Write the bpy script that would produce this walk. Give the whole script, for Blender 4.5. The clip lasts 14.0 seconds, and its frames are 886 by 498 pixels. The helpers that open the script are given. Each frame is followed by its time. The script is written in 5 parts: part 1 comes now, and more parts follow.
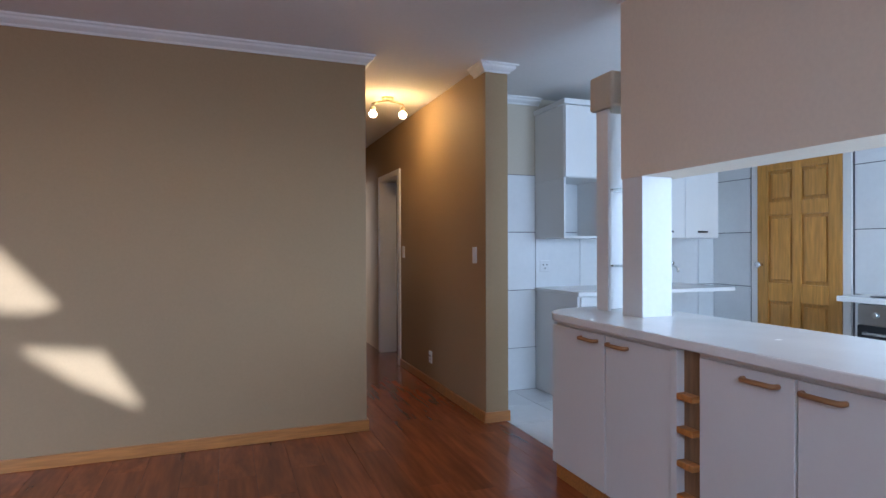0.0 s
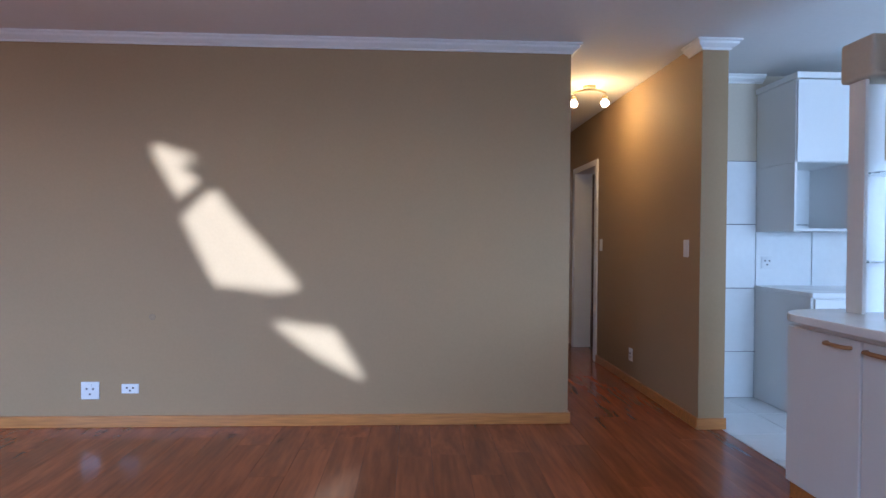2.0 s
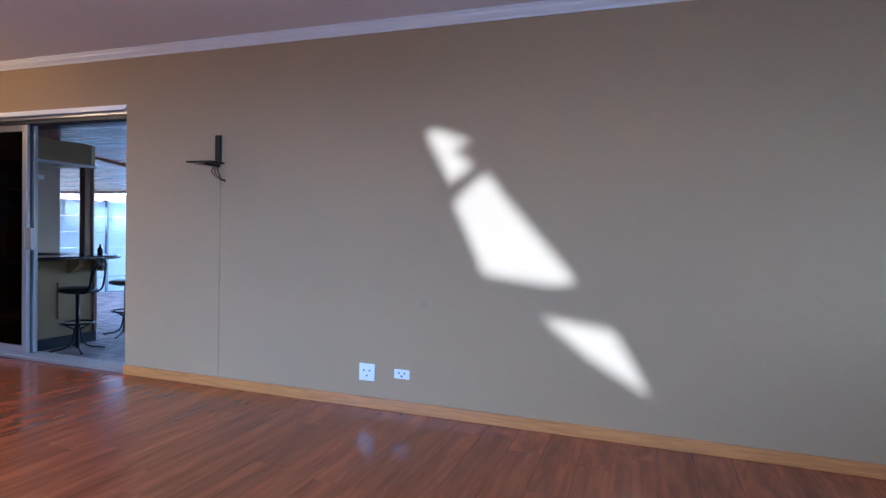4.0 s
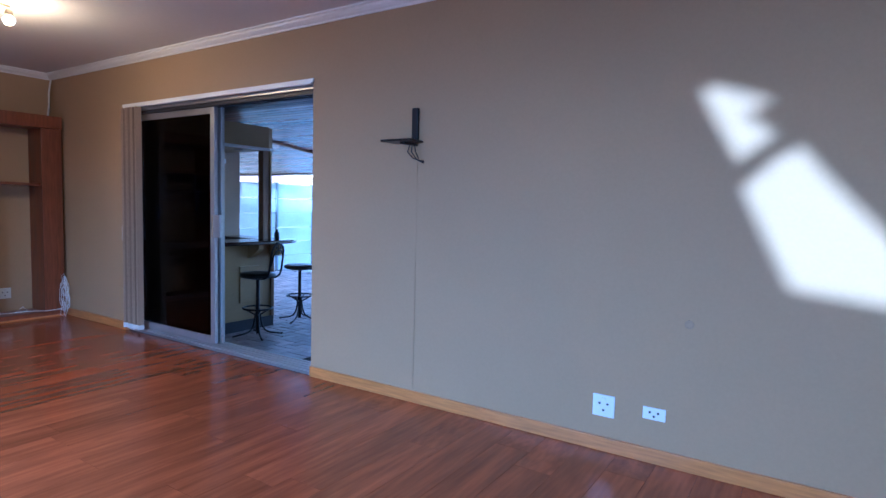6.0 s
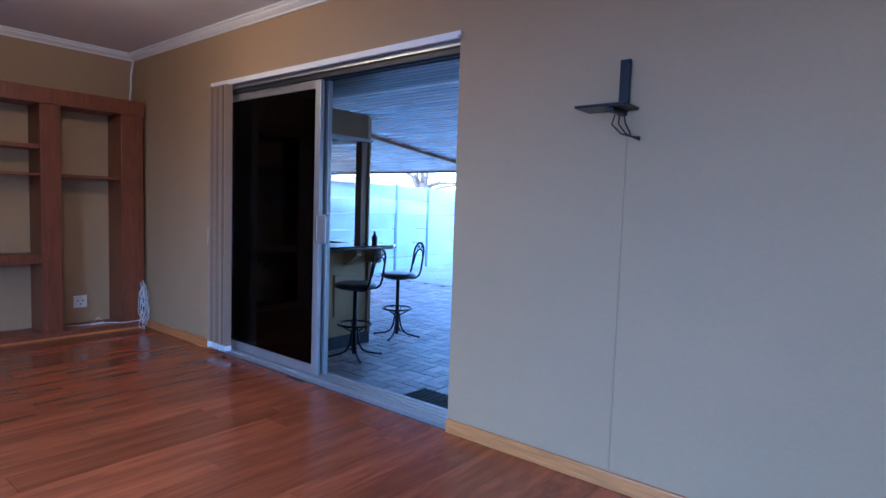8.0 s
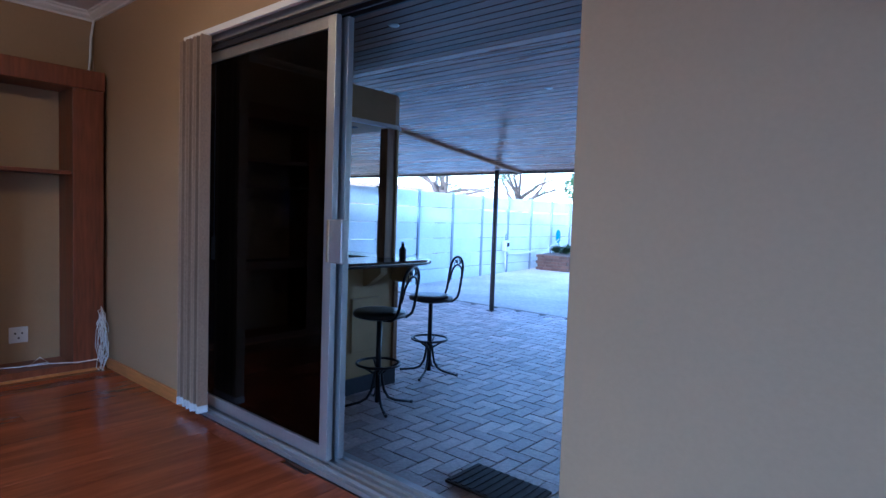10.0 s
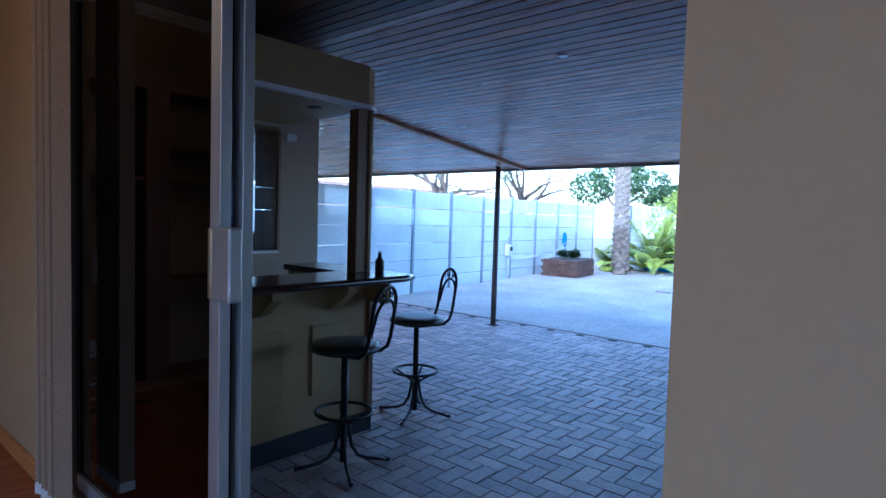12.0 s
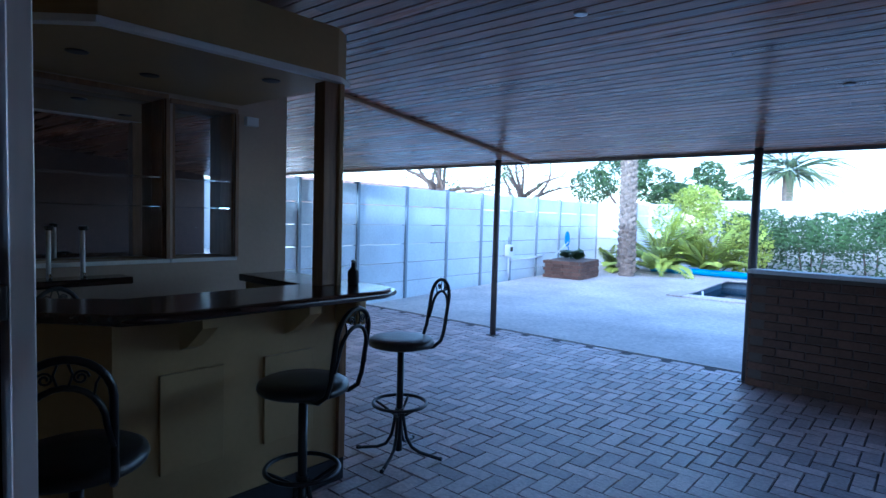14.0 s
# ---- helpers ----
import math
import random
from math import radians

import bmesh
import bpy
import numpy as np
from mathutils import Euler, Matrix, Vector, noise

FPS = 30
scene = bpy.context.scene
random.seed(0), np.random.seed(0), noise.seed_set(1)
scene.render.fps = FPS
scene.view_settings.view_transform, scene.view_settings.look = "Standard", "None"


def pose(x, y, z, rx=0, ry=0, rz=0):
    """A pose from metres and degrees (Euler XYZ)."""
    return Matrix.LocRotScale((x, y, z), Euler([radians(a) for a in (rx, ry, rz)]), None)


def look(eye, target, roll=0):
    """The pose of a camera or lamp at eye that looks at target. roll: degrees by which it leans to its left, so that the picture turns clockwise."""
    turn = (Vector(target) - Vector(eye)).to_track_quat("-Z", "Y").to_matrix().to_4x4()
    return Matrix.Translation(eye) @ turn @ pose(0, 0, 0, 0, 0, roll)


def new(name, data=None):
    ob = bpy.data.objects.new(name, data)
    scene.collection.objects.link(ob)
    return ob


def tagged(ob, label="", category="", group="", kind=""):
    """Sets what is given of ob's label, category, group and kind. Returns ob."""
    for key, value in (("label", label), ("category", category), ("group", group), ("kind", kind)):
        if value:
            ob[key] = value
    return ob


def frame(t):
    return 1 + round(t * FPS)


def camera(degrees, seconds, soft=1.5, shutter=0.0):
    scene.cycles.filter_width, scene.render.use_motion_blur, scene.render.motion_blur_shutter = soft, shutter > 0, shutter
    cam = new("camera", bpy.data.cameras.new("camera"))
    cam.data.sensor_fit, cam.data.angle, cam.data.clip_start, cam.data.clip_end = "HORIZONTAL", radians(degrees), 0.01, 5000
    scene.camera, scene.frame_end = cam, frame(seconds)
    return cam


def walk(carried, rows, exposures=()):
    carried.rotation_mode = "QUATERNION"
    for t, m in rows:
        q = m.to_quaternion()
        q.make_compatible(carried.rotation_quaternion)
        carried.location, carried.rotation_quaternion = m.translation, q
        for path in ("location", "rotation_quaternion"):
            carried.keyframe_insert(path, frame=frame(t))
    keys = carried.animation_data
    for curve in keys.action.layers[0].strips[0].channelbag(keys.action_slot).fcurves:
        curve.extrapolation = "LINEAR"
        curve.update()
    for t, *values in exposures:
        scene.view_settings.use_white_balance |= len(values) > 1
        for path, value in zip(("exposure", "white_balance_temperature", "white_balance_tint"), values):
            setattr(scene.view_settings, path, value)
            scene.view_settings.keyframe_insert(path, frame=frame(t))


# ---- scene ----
cam = camera(75.3, 14.0)
PATH = [
    (0, (0.157, -0.176, 1.253), (0.863, 1.695, 1.245), -0.2),
    (0.5, (0.129, -0.189, 1.249), (0.722, 1.721, 1.238), -0.0),
    (1, (0.099, -0.181, 1.243), (0.545, 1.769, 1.226), 0.1),
    (1.5, (0.06, -0.178, 1.237), (0.33, 1.804, 1.214), 0.2),
    (2, (0.009, -0.157, 1.232), (0.106, 1.841, 1.203), 0.4),
    (2.5, (-0.081, -0.122, 1.222), (-0.15, 1.876, 1.187), 0.5),
    (3, (-0.214, -0.096, 1.202), (-0.431, 1.892, 1.167), 0.7),
    (3.5, (-0.284, -0.027, 1.194), (-0.705, 1.927, 1.15), 0.9),
    (4, (-0.363, 0.23, 1.188), (-1.029, 2.116, 1.13), 1.4),
    (4.2, (-0.437, 0.282, 1.21), (-1.166, 2.142, 1.131), 0.8),
    (6.3, (-1.404, 0.802, 1.256), (-2.527, 2.452, 1.113), 1.8),
    (6.5, (-1.533, 0.836, 1.247), (-2.679, 2.469, 1.109), 1.9),
    (7, (-1.81, 0.945, 1.23), (-3.007, 2.541, 1.093), 2.0),
    (7.5, (-2.08, 1.117, 1.218), (-3.316, 2.683, 1.081), 1.9),
    (8, (-2.359, 1.284, 1.214), (-3.622, 2.828, 1.07), 1.9),
    (8.2, (-2.489, 1.339, 1.225), (-3.752, 2.883, 1.08), 1.9),
    (10.3, (-3.491, 2.251, 1.168), (-4.798, 3.761, 1.056), 1.9),
    (10.5, (-3.526, 2.319, 1.18), (-4.835, 3.828, 1.067), 1.8),
    (11, (-3.693, 2.546, 1.18), (-5.002, 4.054, 1.069), 1.7),
    (11.5, (-3.875, 2.768, 1.189), (-5.184, 4.276, 1.079), 1.7),
    (12, (-4.006, 2.977, 1.181), (-5.316, 4.485, 1.073), 1.7),
    (12.5, (-4.105, 3.168, 1.2), (-5.418, 4.673, 1.092), 1.6),
    (13, (-4.256, 3.312, 1.196), (-5.567, 4.818, 1.089), 1.6),
    (13.5, (-4.372, 3.441, 1.204), (-5.681, 4.949, 1.094), 1.7),
    (14, (-4.468, 3.59, 1.192), (-5.774, 5.101, 1.078), 1.6),
]
walk(cam, [(t, look(eye, target, roll)) for t, eye, target, roll in PATH],
     exposures=[(0.0, 2.85, 6100, 18), (3.0, 3.15, 5050, 16), (4.0, 3.2, 4800, 15), (7.0, 3.2, 4150, 12), (8.2, 3.1, 4150, 11), (10.5, 2.6, 4500, 10), (12.0, 2.35, 4550, 9), (14.0, 2.2, 4650, 9)])

# ---- light ----
G = -0.30            # patio level; the room's floor is 0
SUN_EL, SUN_SIDE = 8.0, -0.25   # degrees up; metres of sideways travel per metre ahead
sun_way = Vector((SUN_SIDE, 1.0, -math.tan(radians(SUN_EL)) * math.hypot(1, SUN_SIDE))).normalized()
world = bpy.data.worlds.new("world")
scene.world = world
world.use_nodes = True
wn = world.node_tree.nodes
sky = wn.new("ShaderNodeTexSky")
sky.sky_type, sky.sun_disc = "NISHITA", False
sky.sun_elevation = radians(30.0)
sky.sun_rotation = math.atan2(-sun_way.x, -sun_way.y)
world.node_tree.links.new(sky.outputs[0], wn["Background"].inputs[0])
wn["Background"].inputs[1].default_value = 0.15
sun = new("sun", bpy.data.lights.new("sun", "SUN"))
sun.data.energy, sun.data.angle, sun.data.color = 1.25, radians(1.2), (0.72, 0.86, 1.0)
sun.matrix_world = look((0, -30, 10), Vector((0, -30, 10)) + sun_way)


def area_lamp(name, m, w, h, watts, colour, spread=180):
    ob = new(name, bpy.data.lights.new(name, "AREA"))
    ob.data.shape, ob.data.size, ob.data.size_y, ob.data.energy, ob.data.color = "RECTANGLE", w, h, watts, colour
    ob.data.spread = radians(spread)
    ob.matrix_world = m
    return ob


def point_lamp(name, place, watts, colour, radius=0.03):
    ob = new(name, bpy.data.lights.new(name, "POINT"))
    ob.data.energy, ob.data.color, ob.data.shadow_soft_size = watts, colour, radius
    ob.location = place
    return ob


# daylight in the openings of the windows behind the walk and of the kitchen
area_lamp("daylight_fill", look((-3.6, -0.80, 1.3), (-3.6, 1.2, -0.9)), 2.9, 1.5, 18.5, (0.48, 0.70, 1.0), 125)
# this one is a fill added inside the covered window to brighten the bulkhead
area_lamp("daylight_fill", look((0.0, -0.84, 1.6), (0.3, 2.4, 0.2)), 1.9, 1.4, 4.5, (0.62, 0.78, 1.0), 140)
area_lamp("daylight_fill", look((3.2, -0.86, 1.5), (3.0, 4, 1.3)), 1.7, 1.0, 14, (0.50, 0.74, 1.0))
# unseen window light, added to brighten the bedroom beyond the hall
area_lamp("daylight_fill", look((0.1, 8.3, 1.5), (2, 8.3, 1.5)), 1.0, 1.1, 7, (0.8, 0.88, 1.0))
point_lamp("hall_bulb", (1.38, 4.66, 2.36), 0.75, (1.0, 0.66, 0.24))
point_lamp("hall_bulb", (1.58, 4.64, 2.36), 0.75, (1.0, 0.66, 0.24))
point_lamp("room_bulb", (-5.98, 2.28, 2.36), 1.7, (1.0, 0.60, 0.24))
point_lamp("room_bulb", (-5.78, 2.42, 2.36), 1.7, (1.0, 0.60, 0.24))


# ---- materials ----
def material(name, colour, rough=0.6, metal=0.0, grain=(30.0, 0.12), blot=(1.5, 0.10), bump=0.1, vary=0.0,
             stretch=(1, 1, 1), coat=0.0, island=0.0):
    m = bpy.data.materials.new(name)
    m.use_nodes = True
    n, l = m.node_tree.nodes, m.node_tree.links
    b = n["Principled BSDF"]
    b.inputs["Roughness"].default_value, b.inputs["Metallic"].default_value = rough, metal
    b.inputs["Coat Weight"].default_value = coat
    b.inputs["Coat Roughness"].default_value = 0.12
    tex = n.new("ShaderNodeTexCoord")
    mp = n.new("ShaderNodeMapping")
    mp.inputs["Scale"].default_value = stretch
    l.new(tex.outputs["Object"], mp.inputs["Vector"])
    info = n.new("ShaderNodeObjectInfo")
    add = n.new("ShaderNodeVectorMath")
    add.operation = "MULTIPLY_ADD"
    l.new(info.outputs["Random"], add.inputs[0])
    add.inputs[1].default_value = (17.0, 31.0, 11.0)
    l.new(mp.outputs[0], add.inputs[2])
    fine, big = n.new("ShaderNodeTexNoise"), n.new("ShaderNodeTexNoise")
    fine.inputs["Scale"].default_value, big.inputs["Scale"].default_value = grain[0], blot[0]
    fine.inputs["Detail"].default_value, big.inputs["Detail"].default_value = 5.0, 3.0
    for t in (fine, big):
        l.new(add.outputs[0], t.inputs["Vector"])
    geo = n.new("ShaderNodeNewGeometry")
    total = None
    for src, amount in ((fine.outputs["Fac"], grain[1]), (big.outputs["Fac"], blot[1]), (info.outputs["Random"], vary), (geo.outputs["Random Per Island"], island)):
        if amount <= 0:
            continue
        r = n.new("ShaderNodeMapRange")
        r.inputs["From Min"].default_value, r.inputs["From Max"].default_value = (0.25, 0.75) if amount in (grain[1], blot[1]) else (0, 1)
        r.inputs["To Min"].default_value, r.inputs["To Max"].default_value = 1 - amount, 1 + amount
        r.clamp = False
        l.new(src, r.inputs["Value"])
        if total is None:
            total = r.outputs[0]
        else:
            mul = n.new("ShaderNodeMath")
            mul.operation = "MULTIPLY"
            l.new(total, mul.inputs[0])
            l.new(r.outputs[0], mul.inputs[1])
            total = mul.outputs[0]
    if total is not None:
        sc = n.new("ShaderNodeVectorMath")
        sc.operation = "SCALE"
        sc.inputs[0].default_value = colour
        l.new(total, sc.inputs["Scale"])
        l.new(sc.outputs[0], b.inputs["Base Color"])
    else:
        b.inputs["Base Color"].default_value = (*colour, 1)
    if bump > 0:
        bp = n.new("ShaderNodeBump")
        bp.inputs["Strength"].default_value, bp.inputs["Distance"].default_value = bump, 0.01
        l.new(fine.outputs["Fac"], bp.inputs["Height"])
        l.new(bp.outputs[0], b.inputs["Normal"])
        rr = n.new("ShaderNodeMapRange")
        rr.inputs["To Min"].default_value, rr.inputs["To Max"].default_value = max(rough - 0.08, 0.02), min(rough + 0.1, 1)
        l.new(big.outputs["Fac"], rr.inputs["Value"])
        l.new(rr.outputs[0], b.inputs["Roughness"])
    return m


def glass(name, colour, rough=0.0, ior=1.45):
    m = material(name, colour, rough, grain=(1, 0), blot=(1, 0), bump=0)
    m.node_tree.nodes["Principled BSDF"].inputs["Transmission Weight"].default_value = 1.0
    m.node_tree.nodes["Principled BSDF"].inputs["IOR"].default_value = ior
    return m


def glow(name, colour, strength):
    m = material(name, colour, 0.4, grain=(1, 0), blot=(1, 0), bump=0)
    b = m.node_tree.nodes["Principled BSDF"]
    b.inputs["Emission Color"].default_value, b.inputs["Emission Strength"].default_value = (*colour, 1), strength
    return m


M_WALL = material("beige_wall_paint", (0.355, 0.238, 0.126), 0.7, grain=(60, 0.03), blot=(0.9, 0.05), bump=0.08)
M_CREAM = material("cream_wall_paint", (0.55, 0.48, 0.38), 0.65, grain=(50, 0.03), blot=(1.0, 0.06), bump=0.08)
M_BULK = material("pale_cream_plaster", (0.80, 0.70, 0.57), 0.6, grain=(50, 0.03), blot=(1.0, 0.05), bump=0.06)
M_CEIL = material("ceiling_paint", (0.72, 0.70, 0.68), 0.8, grain=(40, 0.02), blot=(0.8, 0.03), bump=0.06)
M_WHITE = material("white_paint", (0.78, 0.77, 0.75), 0.45, grain=(40, 0.02), blot=(2, 0.03), bump=0.05)
M_CAB = material("white_melamine", (0.74, 0.73, 0.71), 0.35, grain=(60, 0.01), blot=(2, 0.03), bump=0.02)
M_TOPW = material("white_counter_laminate", (0.80, 0.79, 0.77), 0.22, grain=(120, 0.03), blot=(3, 0.02), bump=0.02)
M_TILE = material("white_ceramic_tile", (0.74, 0.75, 0.75), 0.18, grain=(25, 0.02), blot=(4, 0.03), bump=0.02, vary=0.03)
M_GROUT = material("grey_grout", (0.13, 0.13, 0.14), 0.85)
M_LAM = material("cherry_laminate", (0.26, 0.066, 0.021), 0.17, grain=(6, 0.22), blot=(1.6, 0.28), bump=0.002, vary=0.14, stretch=(7, 0.6, 1))
M_SUB = material("dark_underlay", (0.05, 0.022, 0.012), 0.7)
M_SKIRT = material("oak_skirting", (0.47, 0.19, 0.05), 0.35, grain=(9, 0.25), blot=(2, 0.12), bump=0.05, vary=0.08, stretch=(0.6, 8, 8))
M_PINE = material("varnished_pine", (0.56, 0.26, 0.055), 0.35, grain=(7, 0.22), blot=(2, 0.12), bump=0.05, vary=0.08, stretch=(7, 7, 0.7))
M_CHERRY = material("reddish_shelf_wood", (0.17, 0.050, 0.019), 0.4, grain=(8, 0.28), blot=(2, 0.15), bump=0.05, vary=0.12, stretch=(7, 7, 0.7))
M_HANDLE = material("tan_wood_handle", (0.40, 0.19, 0.075), 0.4, grain=(30, 0.2), stretch=(1, 0.3, 3))
M_DOORB = material("dark_brown_door", (0.06, 0.022, 0.013), 0.4, grain=(9, 0.25), stretch=(7, 7, 0.7))
M_ALU = material("brushed_aluminium", (0.52, 0.52, 0.52), 0.42, 0.85, grain=(60, 0.06), stretch=(1, 1, 0.05), bump=0.03)
M_DARKMETAL = material("dark_frame_rubber", (0.02, 0.02, 0.024), 0.5)
M_CHROME = material("chrome", (0.8, 0.8, 0.8), 0.12, 1.0, bump=0.0)
M_BRASS = material("brushed_brass", (0.55, 0.45, 0.28), 0.3, 0.9, bump=0.02)
M_TINT = glass("dark_tinted_glass", (0.02, 0.022, 0.034), ior=1.22)
M_GLASS = glass("clear_glass", (0.92, 0.97, 0.96))
M_MIRROR = material("mirror", (0.75, 0.78, 0.78), 0.02, 1.0, grain=(1, 0), blot=(1, 0), bump=0)
M_BLIND = material("beige_blind_fabric", (0.30, 0.21, 0.14), 0.8, grain=(90, 0.15), bump=0.1, vary=0.15)
M_PLASTIC = material("white_plastic", (0.75, 0.76, 0.76), 0.35, grain=(50, 0.02), bump=0.0)
M_BLACK = material("black_plastic", (0.012, 0.012, 0.013), 0.4, bump=0.02)
M_BLKMETAL = material("black_painted_steel", (0.012, 0.012, 0.014), 0.32, 0.3, grain=(80, 0.1), bump=0.03)
M_VINYL = material("black_vinyl", (0.022, 0.02, 0.02), 0.33, grain=(160, 0.15), bump=0.15)
M_BARTOP = material("dark_varnished_bar_wood", (0.035, 0.018, 0.014), 0.2, grain=(8, 0.3), stretch=(5, 0.8, 5), bump=0.03, coat=0.4)
M_BARCREAM = material("yellow_cream_bar_paint", (0.36, 0.24, 0.10), 0.5, grain=(40, 0.04), blot=(2.5, 0.10), bump=0.06)
M_BARWALL = material("grey_beige_bar_wall", (0.44, 0.34, 0.25), 0.6, grain=(45, 0.04), blot=(1.5, 0.09), bump=0.06)
M_BARTRIM = material("brown_bar_timber", (0.24, 0.13, 0.06), 0.4, grain=(8, 0.3), stretch=(7, 7, 0.7))
M_ROOFWOOD = material("varnished_ceiling_boards", (0.30, 0.125, 0.062), 0.27, grain=(10, 0.3), blot=(1.1, 0.25), bump=0.12, stretch=(0.5, 8, 1), coat=0.2, island=0.45)
# boards near the house: the missing sky reflection is put into this darker colour
M_ROOFSHADE = material("boards_without_sky_sheen", (0.10, 0.034, 0.016), 0.45, grain=(10, 0.3), blot=(1.1, 0.2), bump=0.1, stretch=(0.5, 8, 1), island=0.3)
M_BATTEN = material("light_timber_batten", (0.36, 0.19, 0.09), 0.5, grain=(9, 0.2), stretch=(6, 0.6, 6))
M_POLE = material("painted_steel_pole", (0.09, 0.075, 0.07), 0.5, 0.2, grain=(40, 0.15), bump=0.05)
M_PAVER = material("brick_paver", (0.37, 0.295, 0.275), 0.45, grain=(45, 0.25), blot=(3, 0.24), bump=0.45, vary=0.28, island=0.281)
M_SAND = material("joint_sand", (0.07, 0.058, 0.05), 0.95, grain=(90, 0.2), bump=0.2)
M_PAVE2 = material("pale_paving", (0.54, 0.49, 0.43), 0.8, grain=(22, 0.22), blot=(0.9, 0.26), bump=0.35)
M_FENCE = material("painted_concrete_panel", (0.66, 0.70, 0.70), 0.8, grain=(30, 0.08), blot=(1.8, 0.10), bump=0.2, vary=0.05)
M_POST = material("concrete_post", (0.27, 0.31, 0.33), 0.85, grain=(30, 0.12), bump=0.2)
M_BRICK = material("red_brown_brick", (0.12, 0.065, 0.045), 0.8, grain=(40, 0.25), blot=(7, 0.15), bump=0.3, vary=0.15)
M_MORTAR = material("mortar", (0.12, 0.10, 0.085), 0.95, grain=(80, 0.15), bump=0.2)
M_LEAF = material("hedge_leaf", (0.065, 0.115, 0.038), 0.45, grain=(3, 0.3), blot=(0.8, 0.35), bump=0.0)
M_LEAFY = material("bright_leaf", (0.36, 0.42, 0.07), 0.4, grain=(3, 0.3), blot=(0.8, 0.3), bump=0.0)
M_PALM = material("palm_frond", (0.09, 0.125, 0.05), 0.45, grain=(3, 0.3), bump=0.0)
M_BARK = material("palm_bark", (0.24, 0.19, 0.15), 0.9, grain=(14, 0.35), blot=(4, 0.2), bump=0.5)
M_WOODT = material("tree_bark", (0.14, 0.10, 0.075), 0.9, grain=(18, 0.3), bump=0.4)
M_WATER = material("pool_water", (0.01, 0.03, 0.05), 0.04, grain=(6, 0.1), bump=0.05)
M_POOL = material("pool_plaster", (0.10, 0.16, 0.22), 0.6)
M_BLUE = material("blue_plastic", (0.02, 0.24, 0.58), 0.35, grain=(20, 0.1))
M_GROUND = material("garden_soil", (0.12, 0.10, 0.06), 0.95, grain=(12, 0.3), blot=(0.4, 0.2), bump=0.3)
M_ROOFT = material("terracotta_roof_tiles", (0.40, 0.25, 0.18), 0.8, grain=(20, 0.2), bump=0.2)
M_RENDER = material("pale_plaster", (0.66, 0.63, 0.58), 0.8, grain=(25, 0.05), blot=(0.7, 0.08), bump=0.1)
M_BULB = glow("lamp_glow", (1.0, 0.80, 0.5), 3.0)
M_STEEL = material("stainless_steel", (0.5, 0.5, 0.5), 0.3, 1.0, grain=(80, 0.05), stretch=(0.1, 0.1, 5), bump=0.02)
M_COIR = material("dark_rubber_mat", (0.03, 0.03, 0.03), 0.8, grain=(80, 0.3), bump=0.4)


# ---- building helpers ----
def add_box(bm, x0, x1, y0, y1, z0, z1, bevel=0.0):
    vs = [bm.verts.new((x, y, z)) for x in (x0, x1) for y in (y0, y1) for z in (z0, z1)]
    fs = [(0, 1, 3, 2), (4, 6, 7, 5), (0, 4, 5, 1), (2, 3, 7, 6), (0, 2, 6, 4), (1, 5, 7, 3)]
    made = [bm.faces.new([vs[i] for i in f]) for f in fs]
    if bevel > 0:
        edges = list({e for f in made for e in f.edges})
        bmesh.ops.bevel(bm, geom=edges, offset=bevel, segments=2, affect="EDGES", profile=0.5)
    return bm


def box(x0, x1, y0, y1, z0, z1, bevel=0.0):
    return add_box(bmesh.new(), x0, x1, y0, y1, z0, z1, bevel)


def add_tube(bm, points, radius, sides=10, closed=False):
    pts = [Vector(p) for p in points]
    n = len(pts)
    radii = radius if isinstance(radius, (list, tuple)) else [radius] * n
    rings, side = [], None
    for i, p in enumerate(pts):
        a = pts[(i - 1) % n] if (closed or i > 0) else p
        b = pts[(i + 1) % n] if (closed or i < n - 1) else p
        way = (b - a).normalized()
        if side is None:
            side = way.orthogonal().normalized()
        side = (side - way * side.dot(way)).normalized()
        up = way.cross(side)
        rings.append([bm.verts.new(p + radii[i] * (math.cos(k * math.tau / sides) * side + math.sin(k * math.tau / sides) * up))
                      for k in range(sides)])
    for i in range(n if closed else n - 1):
        r, q = rings[i], rings[(i + 1) % n]
        shift = 0
        if closed and i == n - 1:
            shift = min(range(sides), key=lambda s: sum((r[k].co - q[(k + s) % sides].co).length for k in range(sides)))
        for k in range(sides):
            f = bm.faces.new((r[k], r[(k + 1) % sides], q[(k + 1 + shift) % sides], q[(k + shift) % sides]))
            f.smooth = True
    if not closed:
        bm.faces.new(rings[0][::-1])
        bm.faces.new(rings[-1])
    return bm


def tube(points, radius, sides=10, closed=False):
    return add_tube(bmesh.new(), points, radius, sides, closed)


def lathe(profile, sides=28, at=(0, 0, 0)):
    """A turned body from (radius, height) pairs."""
    bm = bmesh.new()
    rings = []
    for r, z in profile:
        rings.append([bm.verts.new((at[0] + r * math.cos(k * math.tau / sides), at[1] + r * math.sin(k * math.tau / sides), at[2] + z))
                      for k in range(sides)])
    for r, q in zip(rings, rings[1:]):
        for k in range(sides):
            bm.faces.new((r[k], r[(k + 1) % sides], q[(k + 1) % sides], q[k])).smooth = True
    bm.faces.new(rings[0][::-1])
    bm.faces.new(rings[-1])
    return bm


